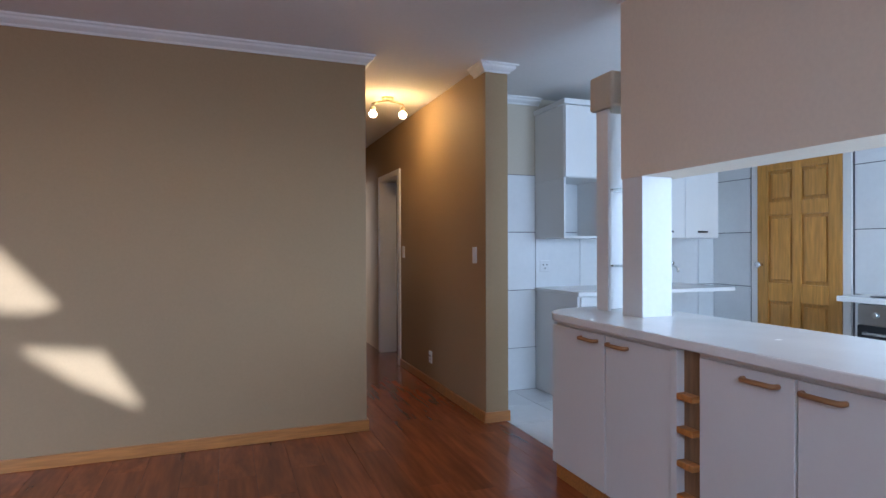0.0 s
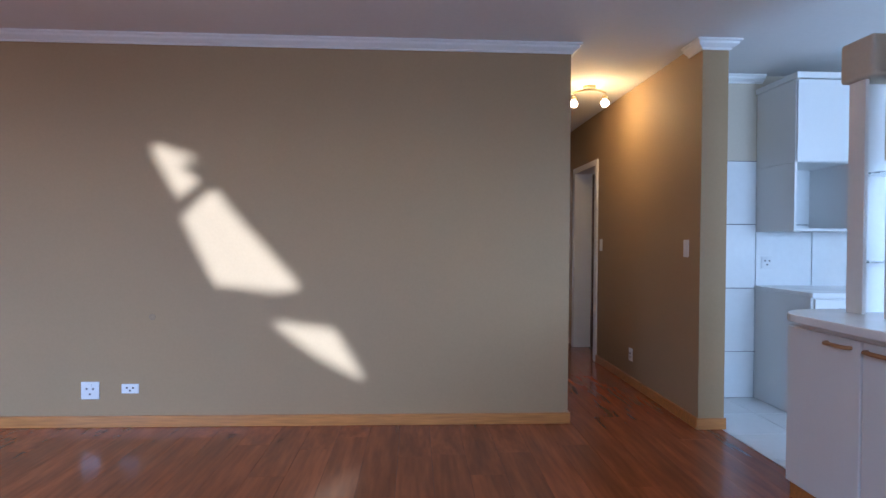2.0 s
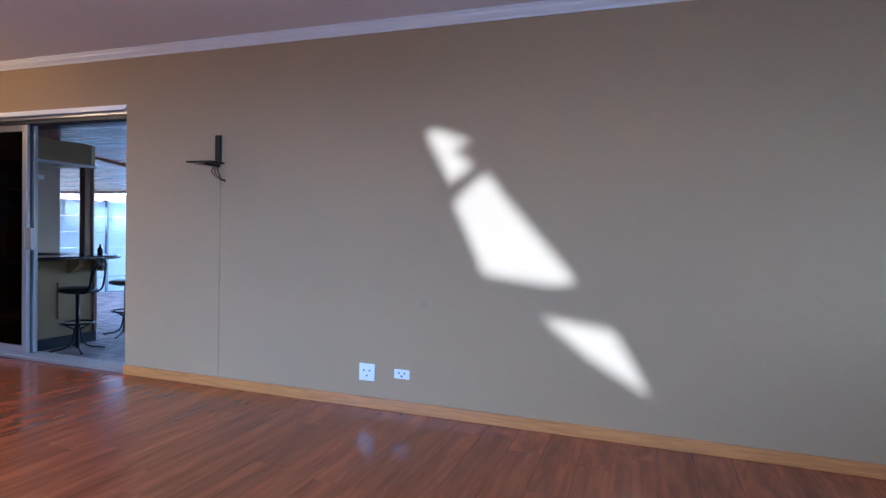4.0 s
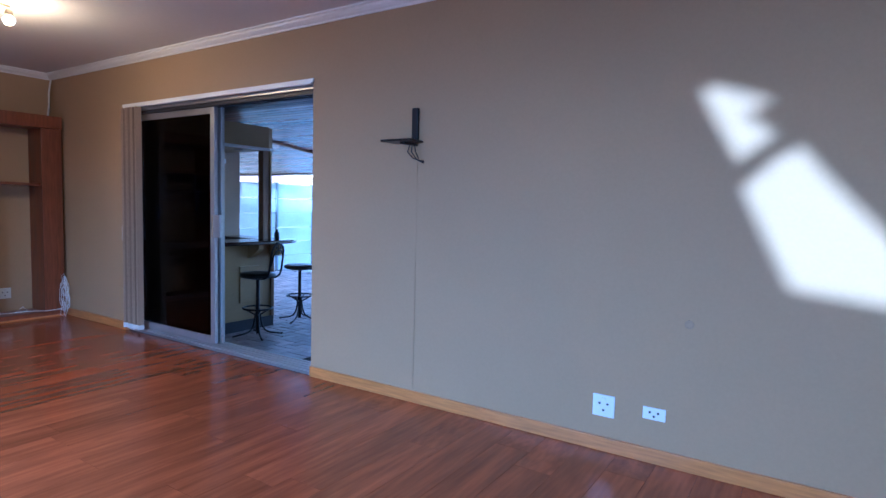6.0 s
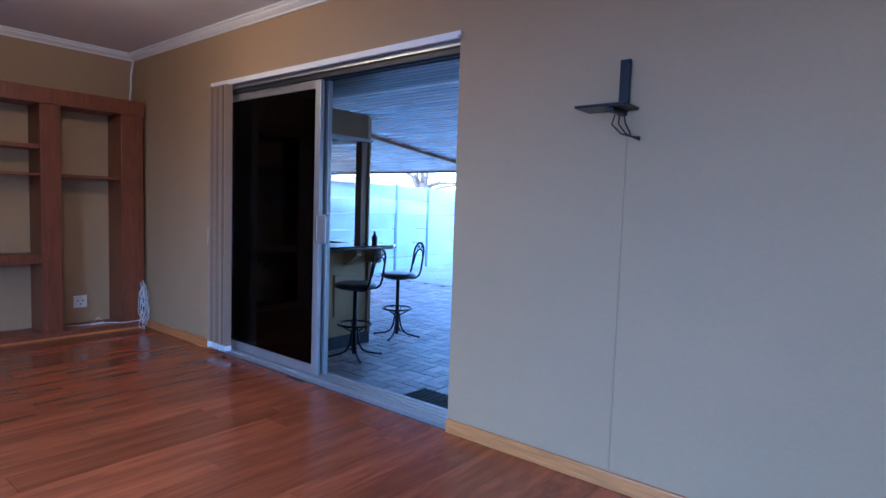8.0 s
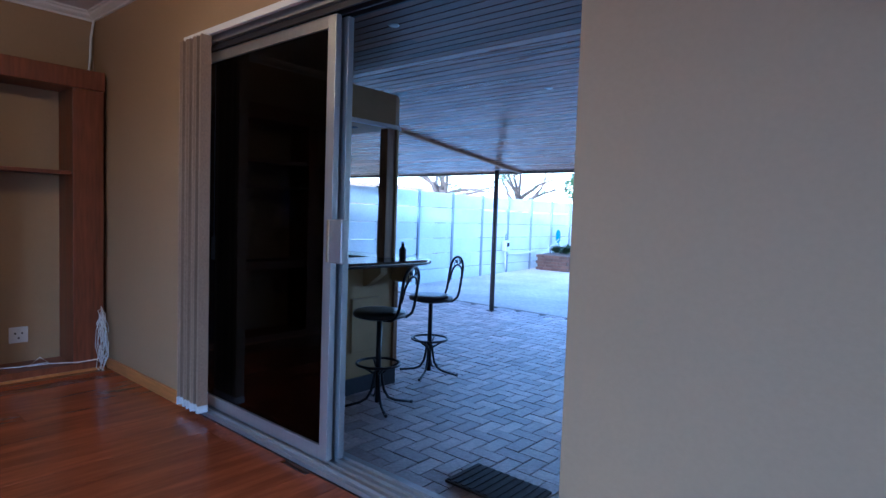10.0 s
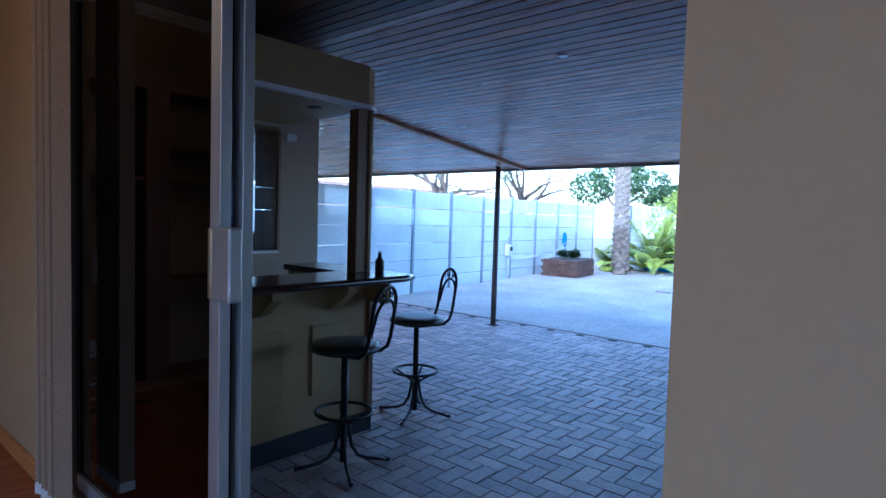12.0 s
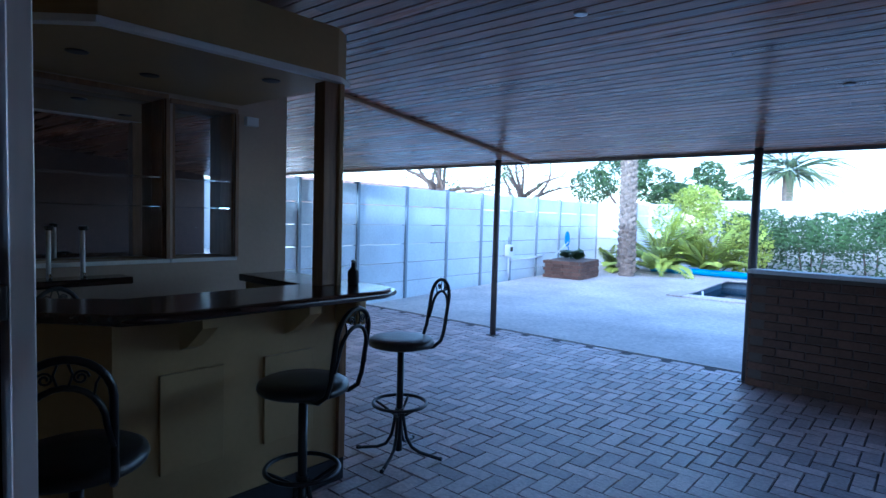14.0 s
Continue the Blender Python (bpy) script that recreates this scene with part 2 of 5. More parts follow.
def prism(outline, z0, z1, bevel=0.0):
    """An upright prism over a plan outline."""
    bm = bmesh.new()
    low = [bm.verts.new((x, y, z0)) for x, y in outline]
    high = [bm.verts.new((x, y, z1)) for x, y in outline]
    n = len(outline)
    bm.faces.new(low[::-1])
    bm.faces.new(high)
    for i in range(n):
        bm.faces.new((low[i], low[(i + 1) % n], high[(i + 1) % n], high[i]))
    bmesh.ops.recalc_face_normals(bm, faces=bm.faces)
    if bevel > 0:
        bmesh.ops.bevel(bm, geom=list(bm.edges), offset=bevel, segments=2, affect="EDGES", profile=0.5)
    return bm


def mesh_of(name, bm, mat):
    me = bpy.data.meshes.new(name)
    bm.normal_update()
    bm.to_mesh(me)
    bm.free()
    me.materials.append(mat)
    return me


def part(name, bm, mat, parent, label=""):
    ob = new(name, mesh_of(name, bm, mat))
    ob.parent = parent
    return tagged(ob, label)


def thing(name, label, category, place=(0, 0, 0), group="", turn=0.0):
    ob = new(name)
    ob.matrix_basis = pose(*place, 0, 0, turn)
    return tagged(ob, label, category, group)


def solid(name, bm, mat, label, category, group=""):
    return tagged(new(name, mesh_of(name, bm, mat)), label, category, group)


def structure(name, bm, mat, label, category=""):
    return tagged(new(name, mesh_of(name, bm, mat)), label, category or name.split("_")[0], kind="structure")


def wall_with_holes(axis, at, thick, a0, a1, z0, z1, holes=()):
    """A wall along x (axis 'x', face at y=at) or y, thick towards +, with rectangular holes (a0, a1, z0, z1)."""
    bm = bmesh.new()
    cuts = sorted({a0, a1, *[h[0] for h in holes], *[h[1] for h in holes]})
    for lo, hi in zip(cuts, cuts[1:]):
        mid = (lo + hi) / 2
        spans, z = [], z0
        for h in sorted((h for h in holes if h[0] <= mid <= h[1]), key=lambda h: h[2]):
            if h[2] > z:
                spans.append((z, h[2]))
            z = h[3]
        if z < z1:
            spans.append((z, z1))
        for b, t in spans:
            if axis == "x":
                add_box(bm, lo, hi, at, at + thick, b, t)
            else:
                add_box(bm, at, at + thick, lo, hi, b, t)
    bmesh.ops.remove_doubles(bm, verts=bm.verts, dist=1e-5)
    doomed = [f for f in bm.faces if not all(len(e.link_faces) <= 2 for e in f.edges) and
              sum(1 for g in f.verts[0].link_faces if g is not f and set(g.verts) == set(f.verts))]
    bmesh.ops.delete(bm, geom=doomed, context="FACES")
    return bm


def cornice(path, parent_name, mat=M_WHITE, top=2.554, drop=0.062, out=0.062):
    """A cove moulding; path: (x, y) wall corners with the room on the left-hand side of travel."""
    prof = [(0.0, -drop), (0.012, -drop), (0.014, -drop + 0.012), (0.03, -drop + 0.02), (0.045, -0.03), (out - 0.014, -0.016), (out, -0.012), (out, 0.0), (0, 0)]
    bm = bmesh.new()
    n = len(path)
    rows = []
    for i, p in enumerate(path):
        p = Vector(p)
        d0 = (p - Vector(path[i - 1])).normalized() if i else None
        d1 = (Vector(path[i + 1]) - p).normalized() if i < n - 1 else None
        norms = [Vector((-d.y, d.x)) for d in (d0, d1) if d]
        m = sum(norms, Vector((0, 0)))
        m = m / m.length
        m = m / max(0.3, m.dot(norms[0]))
        rows.append([bm.verts.new((p.x + m.x * o, p.y + m.y * o, top + z)) for o, z in prof])
    k = len(prof)
    for r, q in zip(rows, rows[1:]):
        for j in range(k):
            bm.faces.new((r[j], r[(j + 1) % k], q[(j + 1) % k], q[j]))
    bm.faces.new(rows[0])
    bm.faces.new(rows[-1][::-1])
    bmesh.ops.recalc_face_normals(bm, faces=bm.faces)
    return structure(parent_name, bm, mat, "white plaster cove cornice between wall and ceiling", "cornice")


# ---- the house ----
H = 2.555
TV = 3.68
DOOR = (-6.72, -4.248, 0.0, 2.12)
structure("wall_north", wall_with_holes("x", TV, 0.24, -8.55, 1.05, 0, H, [DOOR]), M_WALL, "beige painted plaster wall with a wide sliding door opening", "wall")
structure("wall_west", box(-8.55, -8.19, -0.9, TV, 0, H), M_WALL, "beige painted plaster wall behind the bookcase", "wall")
# south side with its windows, behind the walk
# unseen middle opening, added to let the sun patches through
PATCHWIN = (-1.0, 1.05, 0.78, 2.52)
structure("wall_south", wall_with_holes("x", -1.0, 0.15, -8.55, 4.96, 0, H, [(-5.1, -2.1, 0.35, 2.05), PATCHWIN, (2.3, 4.1, 0.95, 2.05)]),
          M_WALL, "beige painted plaster wall with three windows", "wall")
structure("wall_east", box(4.76, 4.96, -0.85, 4.29, 0, H), M_WHITE, "white painted kitchen wall", "wall")
structure("wall_kitchen", box(2.06, 4.96, 4.29, 4.44, 0, H), M_CREAM, "cream painted kitchen back wall", "wall")
structure("wall_hall_right", wall_with_holes("y", 1.88, 0.175, 3.53, 7.4, 0, H, [(5.71, 6.47, 0, 2.03)]), M_WALL, "beige painted hall wall with a doorway", "wall")
structure("wall_hall_left", box(0.89, 1.05, TV + 0.24, 7.4, 0, H), M_WALL, "beige painted hall wall", "wall")
structure("wall_hall_end", wall_with_holes("x", 7.4, 0.12, 0.86, 2.055, 0, H, [(1.10, 1.84, 0, 2.03)]), M_WALL, "beige painted wall with a doorway at the end of the hall", "wall")
structure("wall_far_room", wall_with_holes("y", 0.0, 0.12, 7.52, 9.4, 0, H, [(7.8, 8.8, 0.95, 2.05)]), M_CREAM, "cream wall with an added, unseen window", "wall")
structure("wall_far_room_back", box(0.0, 3.6, 9.4, 9.55, 0, H), M_CREAM, "cream wall of the far bedroom", "wall")
structure("wall_far_room_side", box(3.6, 3.75, 5.0, 9.55, 0, H), M_CREAM, "cream wall of the far bedroom", "wall")
structure("wall_side_room", box(2.04, 3.6, 5.0, 5.12, 0, H), M_CREAM, "cream wall of the side room", "wall")
bm = box(-8.55, 4.96, -1.0, 3.92, H, H + 0.15)
add_box(bm, 0.0, 4.96, 3.92, 9.55, H, H + 0.15)
structure("ceiling", bm, M_CEIL, "smooth white painted ceiling", "ceiling")
structure("roof_slab", box(-8.7, 5.1, -1.4, 4.0, H + 0.16, H + 0.26), M_ROOFT, "flat roof edge of the house", "roof")
bm = box(-8.55, 2.04, -1.0, 3.68, -0.12, -0.012)
add_box(bm, 0.86, 2.04, 3.68, 9.5, -0.12, -0.012)
add_box(bm, 2.04, 3.75, 4.44, 9.5, -0.12, -0.004)
add_box(bm, -6.72, -4.248, 3.68, 3.92, -0.12, -0.004)
floor = structure("floor", bm, M_SUB, "reddish cherry laminate plank floor", "floor")
kfloor = structure("floor_kitchen", box(2.04, 4.76, -0.85, 4.29, -0.12, -0.010), M_GROUT, "white ceramic tile kitchen floor with dark joints", "floor")
structure("foundation", box(-8.55, 4.96, -1.0, 3.92, -0.45, -0.125), M_RENDER, "plastered plinth of the house", "wall")

cornice([(1.05, TV + 0.24), (1.05, TV), (-8.19, TV), (-8.19, -0.85)], "cornice_room")
cornice([(2.055, 4.29), (2.055, 3.53), (1.88, 3.53), (1.88, 3.71)], "cornice_column")
cornice([(2.75, 4.29), (2.055, 4.29)], "cornice_kitchen")


def skirting(name, x0, x1, y0, y1):
    structure(name, box(x0, x1, y0, y1, 0.0, 0.075, 0.004), M_SKIRT, "oak-coloured wooden skirting board along the wall", "skirting board")


skirting("baseboard_north", -4.248, 1.065, TV - 0.018, TV - 0.001)
skirting("baseboard_north_end", 1.051, 1.066, TV, 7.39)
skirting("baseboard_corner", -7.88, -6.72, TV - 0.018, TV - 0.001)
skirting("baseboard_hall", 1.863, 1.879, 3.53, 5.64)
skirting("baseboard_column", 1.863, 2.065, 3.513, 3.529)
skirting("baseboard_far", 0.0, 3.5, 9.38, 9.399)

# doorway of the hall: white frame and dark leaf standing open
bm = box(1.862, 2.062, 5.645, 5.722, 0, 2.017)
add_box(bm, 1.862, 2.062, 6.458, 6.535, 0, 2.017)
add_box(bm, 1.862, 2.062, 5.645, 6.535, 2.0175, 2.08)
d1 = structure("door_1", bm, M_WHITE, "white painted door frame with dark brown door leaf standing open", "door")
part("door_leaf", box(2.065, 2.755, 6.41, 6.45, 0.01, 2.01, 0.003), M_DOORB, d1, "dark brown wooden door leaf")
bm = box(1.05, 1.11, 7.38, 7.53, 0, 2.017)
add_box(bm, 1.83, 1.87, 7.38, 7.53, 0, 2.017)
add_box(bm, 1.05, 1.87, 7.38, 7.53, 2.0175, 2.08)
structure("door_2", bm, M_WHITE, "white painted door frame at the end of the hall", "door")


# ---- windows behind the walk ----
def window(name, x0, x1, z0, z1, mullions):
    ob = structure(name, box(x0, x1, -0.97, -0.91, z0, z0 + 0.05), M_WHITE, "white framed window with clear panes", "window")
    for a, b, c, d in ((x0, x1, z1 - 0.05, z1), (x0, x0 + 0.05, z0 + 0.05, z1 - 0.05), (x1 - 0.05, x1, z0 + 0.05, z1 - 0.05)):
        part("window_frame", box(a, b, -0.97, -0.91, c, d), M_WHITE, ob)
    for m in mullions:
        part("mullion", box(m - 0.02, m + 0.02, -0.97, -0.91, z0 + 0.05, z1 - 0.05), M_WHITE, ob)
    return ob


window("window_1", -5.1, -2.1, 0.35, 2.05, (-4.1, -3.1))
window("window_2", 2.3, 4.1, 0.95, 2.05, (3.2,))
# unseen sheet added over the middle window; its gaps shape low sun into patches
GAPS = [
    [(-1.715, 1.825), (-1.645, 1.841), (-1.415, 1.755), (-1.53, 1.713), (-1.40, 1.605), (-1.545, 1.502)],
    [(-1.515, 1.37), (-1.385, 1.507), (-1.30, 1.552), (-1.19, 1.414), (-0.745, 0.917), (-0.89, 0.885), (-1.305, 0.933)],
    [(-0.94, 0.69), (-0.53, 0.641), (-0.415, 0.461), (-0.32, 0.29), (-0.66, 0.469)],
    [(-1.80, 2.055), (-1.755, 2.082), (-1.72, 2.055)],
]
dx, dz = -SUN_SIDE * (TV + 0.93), math.tan(radians(SUN_EL)) * math.hypot(1, SUN_SIDE) * (TV + 0.93)
bm = bmesh.new()
loops = [[(PATCHWIN[0], PATCHWIN[2]), (PATCHWIN[1], PATCHWIN[2]), (PATCHWIN[1], PATCHWIN[3]), (PATCHWIN[0], PATCHWIN[3])]]
loops += [[(x + dx, z + dz) for x, z in gap] for gap in GAPS]
edges = []
for loop in loops:
    vs = [bm.verts.new((x, -0.93, z)) for x, z in loop]
    edges += [bm.edges.new((vs[i], vs[(i + 1) % len(vs)])) for i in range(len(vs))]
bmesh.ops.triangle_fill(bm, use_beauty=True, use_dissolve=False, edges=edges)
faces = bmesh.ops.extrude_face_region(bm, geom=list(bm.faces))
bmesh.ops.translate(bm, vec=(0, 0.004, 0), verts=[v for v in faces["geom"] if isinstance(v, bmesh.types.BMVert)])
structure("window_3", bm, M_BLIND, "unseen added fabric sheet with gaps that shape the sun patches", "window blind")
# unseen walls added outside to keep low sun from the other windows
structure("garden_wall", box(-12.0, -1.25, -4.2, -4.0, G, 3.1), M_RENDER, "added plastered wall out of view", "wall")
structure("garden_wall_side", box(2.0, 8.0, -4.2, -4.0, G, 3.1), M_RENDER, "added plastered wall out of view", "wall")


# ---- sliding door ----
sd = structure("sliding_door", box(-6.72, -4.248, 3.69, 3.90, 0.0, 0.022), M_ALU, "aluminium sliding glass door, pushed half open", "sliding door")
for y in (3.715, 3.755, 3.80, 3.845):
    part("track_rail", box(-6.70, -4.248, y, y + 0.008, 0.022, 0.036), M_ALU, sd)
part("head_frame", box(-6.72, -4.248, 3.70, 3.89, 2.065, 2.115, 0.002), M_ALU, sd)
for y in (3.72, 3.77, 3.82):
    part("head_rail", box(-6.70, -4.28, y, y + 0.012, 2.035, 2.064), M_DARKMETAL, sd)
part("jamb_frame", box(-4.262, -4.252, 3.80, 3.88, 0.023, 2.064, 0.002), M_ALU, sd)
part("jamb_frame", box(-6.715, -6.69, 3.72, 3.88, 0.023, 2.064, 0.002), M_ALU, sd)


def door_panel(x0, x1, y, handle):
    p = part("door_panel", box(x0, x0 + 0.055, y - 0.016, y + 0.016, 0.04, 2.034, 0.002), M_DARKMETAL, sd)
    part("stile", box(x1 - 0.055, x1, y - 0.016, y + 0.016, 0.04, 2.034, 0.002), M_ALU, p)
    part("rail", box(x0 + 0.056, x1 - 0.056, y - 0.015, y + 0.015, 0.04, 0.10), M_ALU, p)
    part("rail", box(x0 + 0.056, x1 - 0.056, y - 0.015, y + 0.015, 1.98, 2.034), M_ALU, p)
    part("pane", box(x0 + 0.054, x1 - 0.054, y - 0.003, y + 0.003, 0.10, 1.98), M_TINT, p, "dark tinted glass pane")
    return p


inner = door_panel(-6.66, -5.455, 3.755, True)
outer = door_panel(-6.60, -5.44, 3.812, False)
part("handle_plate", box(-5.424, -5.335, 3.700, 3.738, 0.95, 1.14, 0.006), M_ALU, inner)
part("handle_grip", box(-5.441, -5.425, 3.697, 3.738, 0.952, 1.138, 0.005), M_BRASS, inner, "brass handle edge")
part("latch", box(-5.47, -5.438, 3.785, 3.795, 1.03, 1.08, 0.003), M_BLACK, outer)
structure("door_lining_top", box(-6.735, -4.24, TV - 0.012, TV - 0.002, 2.105, 2.13), M_WHITE, "white trim above the sliding door", "trim")

# vertical blind, stacked open
vb = thing("vertical_blind", "beige-brown vertical blind drawn aside by the sliding door", "blind", (-6.665, 3.665, 0.0))
part("headrail", box(-0.035, 2.42, -0.012, 0.010, 2.088, 2.104, 0.003), M_WHITE, vb)
for i in range(10):
    part("slat", box(i * 0.027, i * 0.027 + 0.004, -0.052 + 0.004 * (i % 3), 0.005, 0.086, 2.085), M_BLIND, vb)
    part("bottom_weight", box(i * 0.027 - 0.002, i * 0.027 + 0.006, -0.054 + 0.004 * (i % 3), 0.006, 0.04 + 0.006 * (i % 2), 0.085, 0.001), M_PLASTIC, vb)
part("cord", tube([(-0.05, -0.012, 2.08), (-0.052, -0.012, 1.5), (-0.05, -0.012, 1.0)], 0.003, 6), M_PLASTIC, vb)
part("cord_weight", box(-0.062, -0.038, -0.024, 0.0, 0.86, 1.0, 0.004), M_PLASTIC, vb)

# ---- room things ----
bc = thing("bookcase", "tall open reddish-brown wooden bookcase, empty, against the wall", "bookcase", (-8.19, 3.645, 0))
D = 0.30
for y0, y1 in ((-0.19, 0.0), (-0.81, -0.66), (-1.62, -1.52), (-2.2, -2.1)):
    part("upright", box(0.002, D, y0, y1, 0.062, 1.95, 0.003), M_CHERRY, bc)
part("top_board", box(0.002, D + 0.012, -2.2, 0.005, 1.951, 2.08, 0.004), M_CHERRY, bc)
part("plinth", box(0.002, D + 0.004, -2.2, 0.003, 0.012, 0.06, 0.003), M_CHERRY, bc)
part("edge_strip", box(D + 0.005, D + 0.022, -2.2, 0.003, 0.0, 0.016, 0.002), M_SKIRT, bc)
part("shelf", box(0.002, D - 0.03, -0.659, -0.191, 1.365, 1.39, 0.002), M_CHERRY, bc)
for z, th in ((1.585, 0.035), (1.365, 0.022), (0.64, 0.075)):
    part("shelf", box(0.002, D - 0.02, -1.519, -0.811, z, z + th, 0.003), M_CHERRY, bc)
    part("shelf", box(0.002, D - 0.02, -2.099, -1.621, z, z + th, 0.003), M_CHERRY, bc)


def socket(x, y, z, w, h, turn, label):
    s = thing("wall_socket", label, "socket", (x, y, z), turn=turn)
    part("faceplate", box(-w / 2, w / 2, -0.009, -0.001, -h / 2, h / 2, 0.003), M_PLASTIC, s)
    for dx, dz in ((-0.18, 0.1), (0.18, 0.1), (0, -0.2)):
        part("hole", lathe([(0.006, 0), (0.006, 0.003)], 10), M_BLACK, s).matrix_basis = pose(dx * w, -0.0088, dz * h, 90)
    if h > 0.08:
        part("rocker", box(-0.012, 0.012, -0.013, -0.0095, 0.022, 0.044, 0.002), M_PLASTIC, s)
    return s


def switch(x, y, z, turn):
    s = thing("light_switch", "white plastic light switch on the beige wall", "light switch", (x, y, z), turn=turn)
    part("faceplate", box(-0.036, 0.036, -0.009, -0.001, -0.06, 0.06, 0.003), M_PLASTIC, s)
    part("rocker", box(-0.014, 0.014, -0.013, -0.0095, -0.02, 0.02, 0.002), M_PLASTIC, s)


socket(-2.098, TV, 0.24, 0.115, 0.115, 0, "white plastic double wall socket above the skirting")
socket(-1.844, TV, 0.251, 0.11, 0.062, 0, "small white plastic wall socket above the skirting")
socket(1.88, 4.707, 0.26, 0.075, 0.11, -90, "white plastic wall socket low on the hall wall")
socket(-8.19, 3.21, 0.25, 0.11, 0.11, 90, "white plastic wall socket inside the bookcase")
socket(2.80, 4.277, 1.08, 0.10, 0.10, 0, "white plastic wall socket on kitchen tiles")
switch(1.88, 3.715, 1.19, -90)
switch(1.88, 5.53, 1.20, -90)

tvb = thing("tv_bracket", "black metal television wall bracket with loose cables", "wall bracket", (-3.346, TV, 1.66))
part("upright_plate", box(-0.022, 0.022, -0.022, -0.001, -0.01, 0.20, 0.003), M_BLKMETAL, tvb)
part("shelf_plate", box(-0.15, 0.07, -0.17, -0.024, -0.016, -0.004, 0.003), M_BLKMETAL, tvb)
part("arm", box(-0.014, 0.014, -0.15, -0.003, -0.034, -0.018, 0.003), M_BLKMETAL, tvb)
for k in range(3):
    part("cable", tube([(-0.03 + 0.02 * k, -0.03, -0.03), (-0.04 + 0.03 * k, -0.035, -0.07), (0.0 + 0.02 * k, -0.03, -0.11), (0.05, -0.03 - 0.01 * k, -0.125), (0.085, -0.035, -0.13 - 0.006 * k)], 0.0035, 6), M_BLACK, tvb)
structure("cable_cover", box(-3.341, -3.329, TV - 0.004, TV - 0.001, 0.076, 1.54, 0.001), M_WALL, "painted-over cable channel running down the wall", "trim")
solid("wall_smudge", lathe([(0.022, 0), (0.02, 0.0012)], 14), material("grey_smudge", (0.29, 0.21, 0.13), 0.8), "small grey smudge on the beige wall", "stain").matrix_basis = pose(-1.705, TV - 0.001, 0.72, 90, 0, 0)

# loose cables by the bookcase
cb = thing("cable_bundle", "tangle of white cables hanging beside the bookcase", "cables", (-7.85, 3.63, 0.02))
for k in range(9):
    r = random.Random(k)
    pts, wide, tall, mid = [], r.uniform(0.03, 0.095), r.uniform(0.12, 0.21), r.uniform(0.17, 0.26)
    for i in range(13):
        a = i / 12 * math.tau + r.uniform(-0.15, 0.15)
        pts.append((0.03 + wide * math.cos(a) + r.uniform(-0.006, 0.006), -0.02 + 0.02 * r.uniform(-1, 1), mid + tall * math.sin(a)))
    part("cable", tube(pts, 0.0024, 6, True), M_PLASTIC, cb)
part("cable", tube([(0.0, -0.03, 0.06), (-0.03, -0.15, 0.05), (-0.1, -0.3, 0.055), (-0.12, -0.42, 0.05), (-0.08, -0.36, 0.11), (-0.12, -0.30, 0.06), (-0.14, -0.46, 0.05), (-0.2, -0.6, 0.05)], 0.004, 6), M_PLASTIC, cb)
solid("aerial_cable", tube([(-8.13, 3.66, 2.49), (-8.145, 3.645, 2.36), (-8.14, 3.64, 2.22), (-8.15, 3.63, 2.085)], 0.009, 8), M_PLASTIC, "thick white cable running from ceiling to bookcase", "cable")


def spot_lamp(place, turn):
    lamp = thing("ceiling_spotlight", "brass two-armed ceiling spotlight with glowing bulbs", "ceiling lamp", place, turn=turn)
    part("rose", lathe([(0.05, -0.022), (0.055, -0.01), (0.055, -0.002)], 24), M_BRASS, lamp)
    part("bar", tube([(-0.14, 0, -0.06), (-0.08, 0, -0.04), (0, 0, -0.03), (0.08, 0, -0.04), (0.14, 0, -0.06)], 0.008, 8), M_BRASS, lamp)
    for sx in (-1, 1):
        h = part("lamp_head", lathe([(0.014, -0.075), (0.022, -0.09), (0.026, -0.115), (0.024, -0.116)], 16, (sx * 0.13, 0, 0)), M_BRASS, lamp)
        part("bulb", lathe([(0.012, -0.117), (0.034, -0.135), (0.036, -0.15), (0.024, -0.172), (0.006, -0.178)], 16, (sx * 0.13, 0, 0)), M_BULB, h, "glowing warm bulb").visible_shadow = False
    return lamp


spot_lamp((1.48, 4.68, H), -10)
spot_lamp((-5.88, 2.35, H), 35)


# ---- kitchen ----
pen = thing("peninsula_cabinet", "white kitchen peninsula cabinet with doors and bottle rack", "kitchen cabinet")
part("body", prism([(1.83, -0.6), (2.36, -0.6), (2.36, 2.44), (2.28, 2.54), (1.885, 2.54), (1.83, 2.51)], 0.085, 0.86), M_CAB, pen)
part("plinth", prism([(1.835, -0.6), (2.34, -0.6), (2.34, 2.44), (1.885, 2.55), (1.835, 2.53)], 0.002, 0.084), M_SKIRT, pen, "wooden plinth")
HANDLES = ((2.075, 2.535, 2.19), (1.625, 2.068, 1.97), (1.11, 1.50, 1.23), (0.72, 1.105, 1.015), (0.34, 0.715, 0.44), (-0.04, 0.335, 0.23))
for y0, y1, hy in HANDLES:
    d = part("door", box(1.811, 1.829, y0, y1 - 0.005, 0.09, 0.835, 0.003), M_CAB, pen)
    part("handle", tube([(1.81, hy - 0.065, 0.80), (1.797, hy - 0.066, 0.80), (1.786, hy - 0.058, 0.80), (1.784, hy, 0.80), (1.786, hy + 0.058, 0.80), (1.797, hy + 0.066, 0.80), (1.81, hy + 0.065, 0.80)], 0.009, 10), M_HANDLE, d, "tan wooden bow handle")
part("rack_back", box(1.8285, 1.8295, 1.51, 1.622, 0.09, 0.85), M_BARTRIM, pen)
part("rack_side", box(1.79, 1.829, 1.588, 1.622, 0.09, 0.85, 0.002), M_CAB, pen)
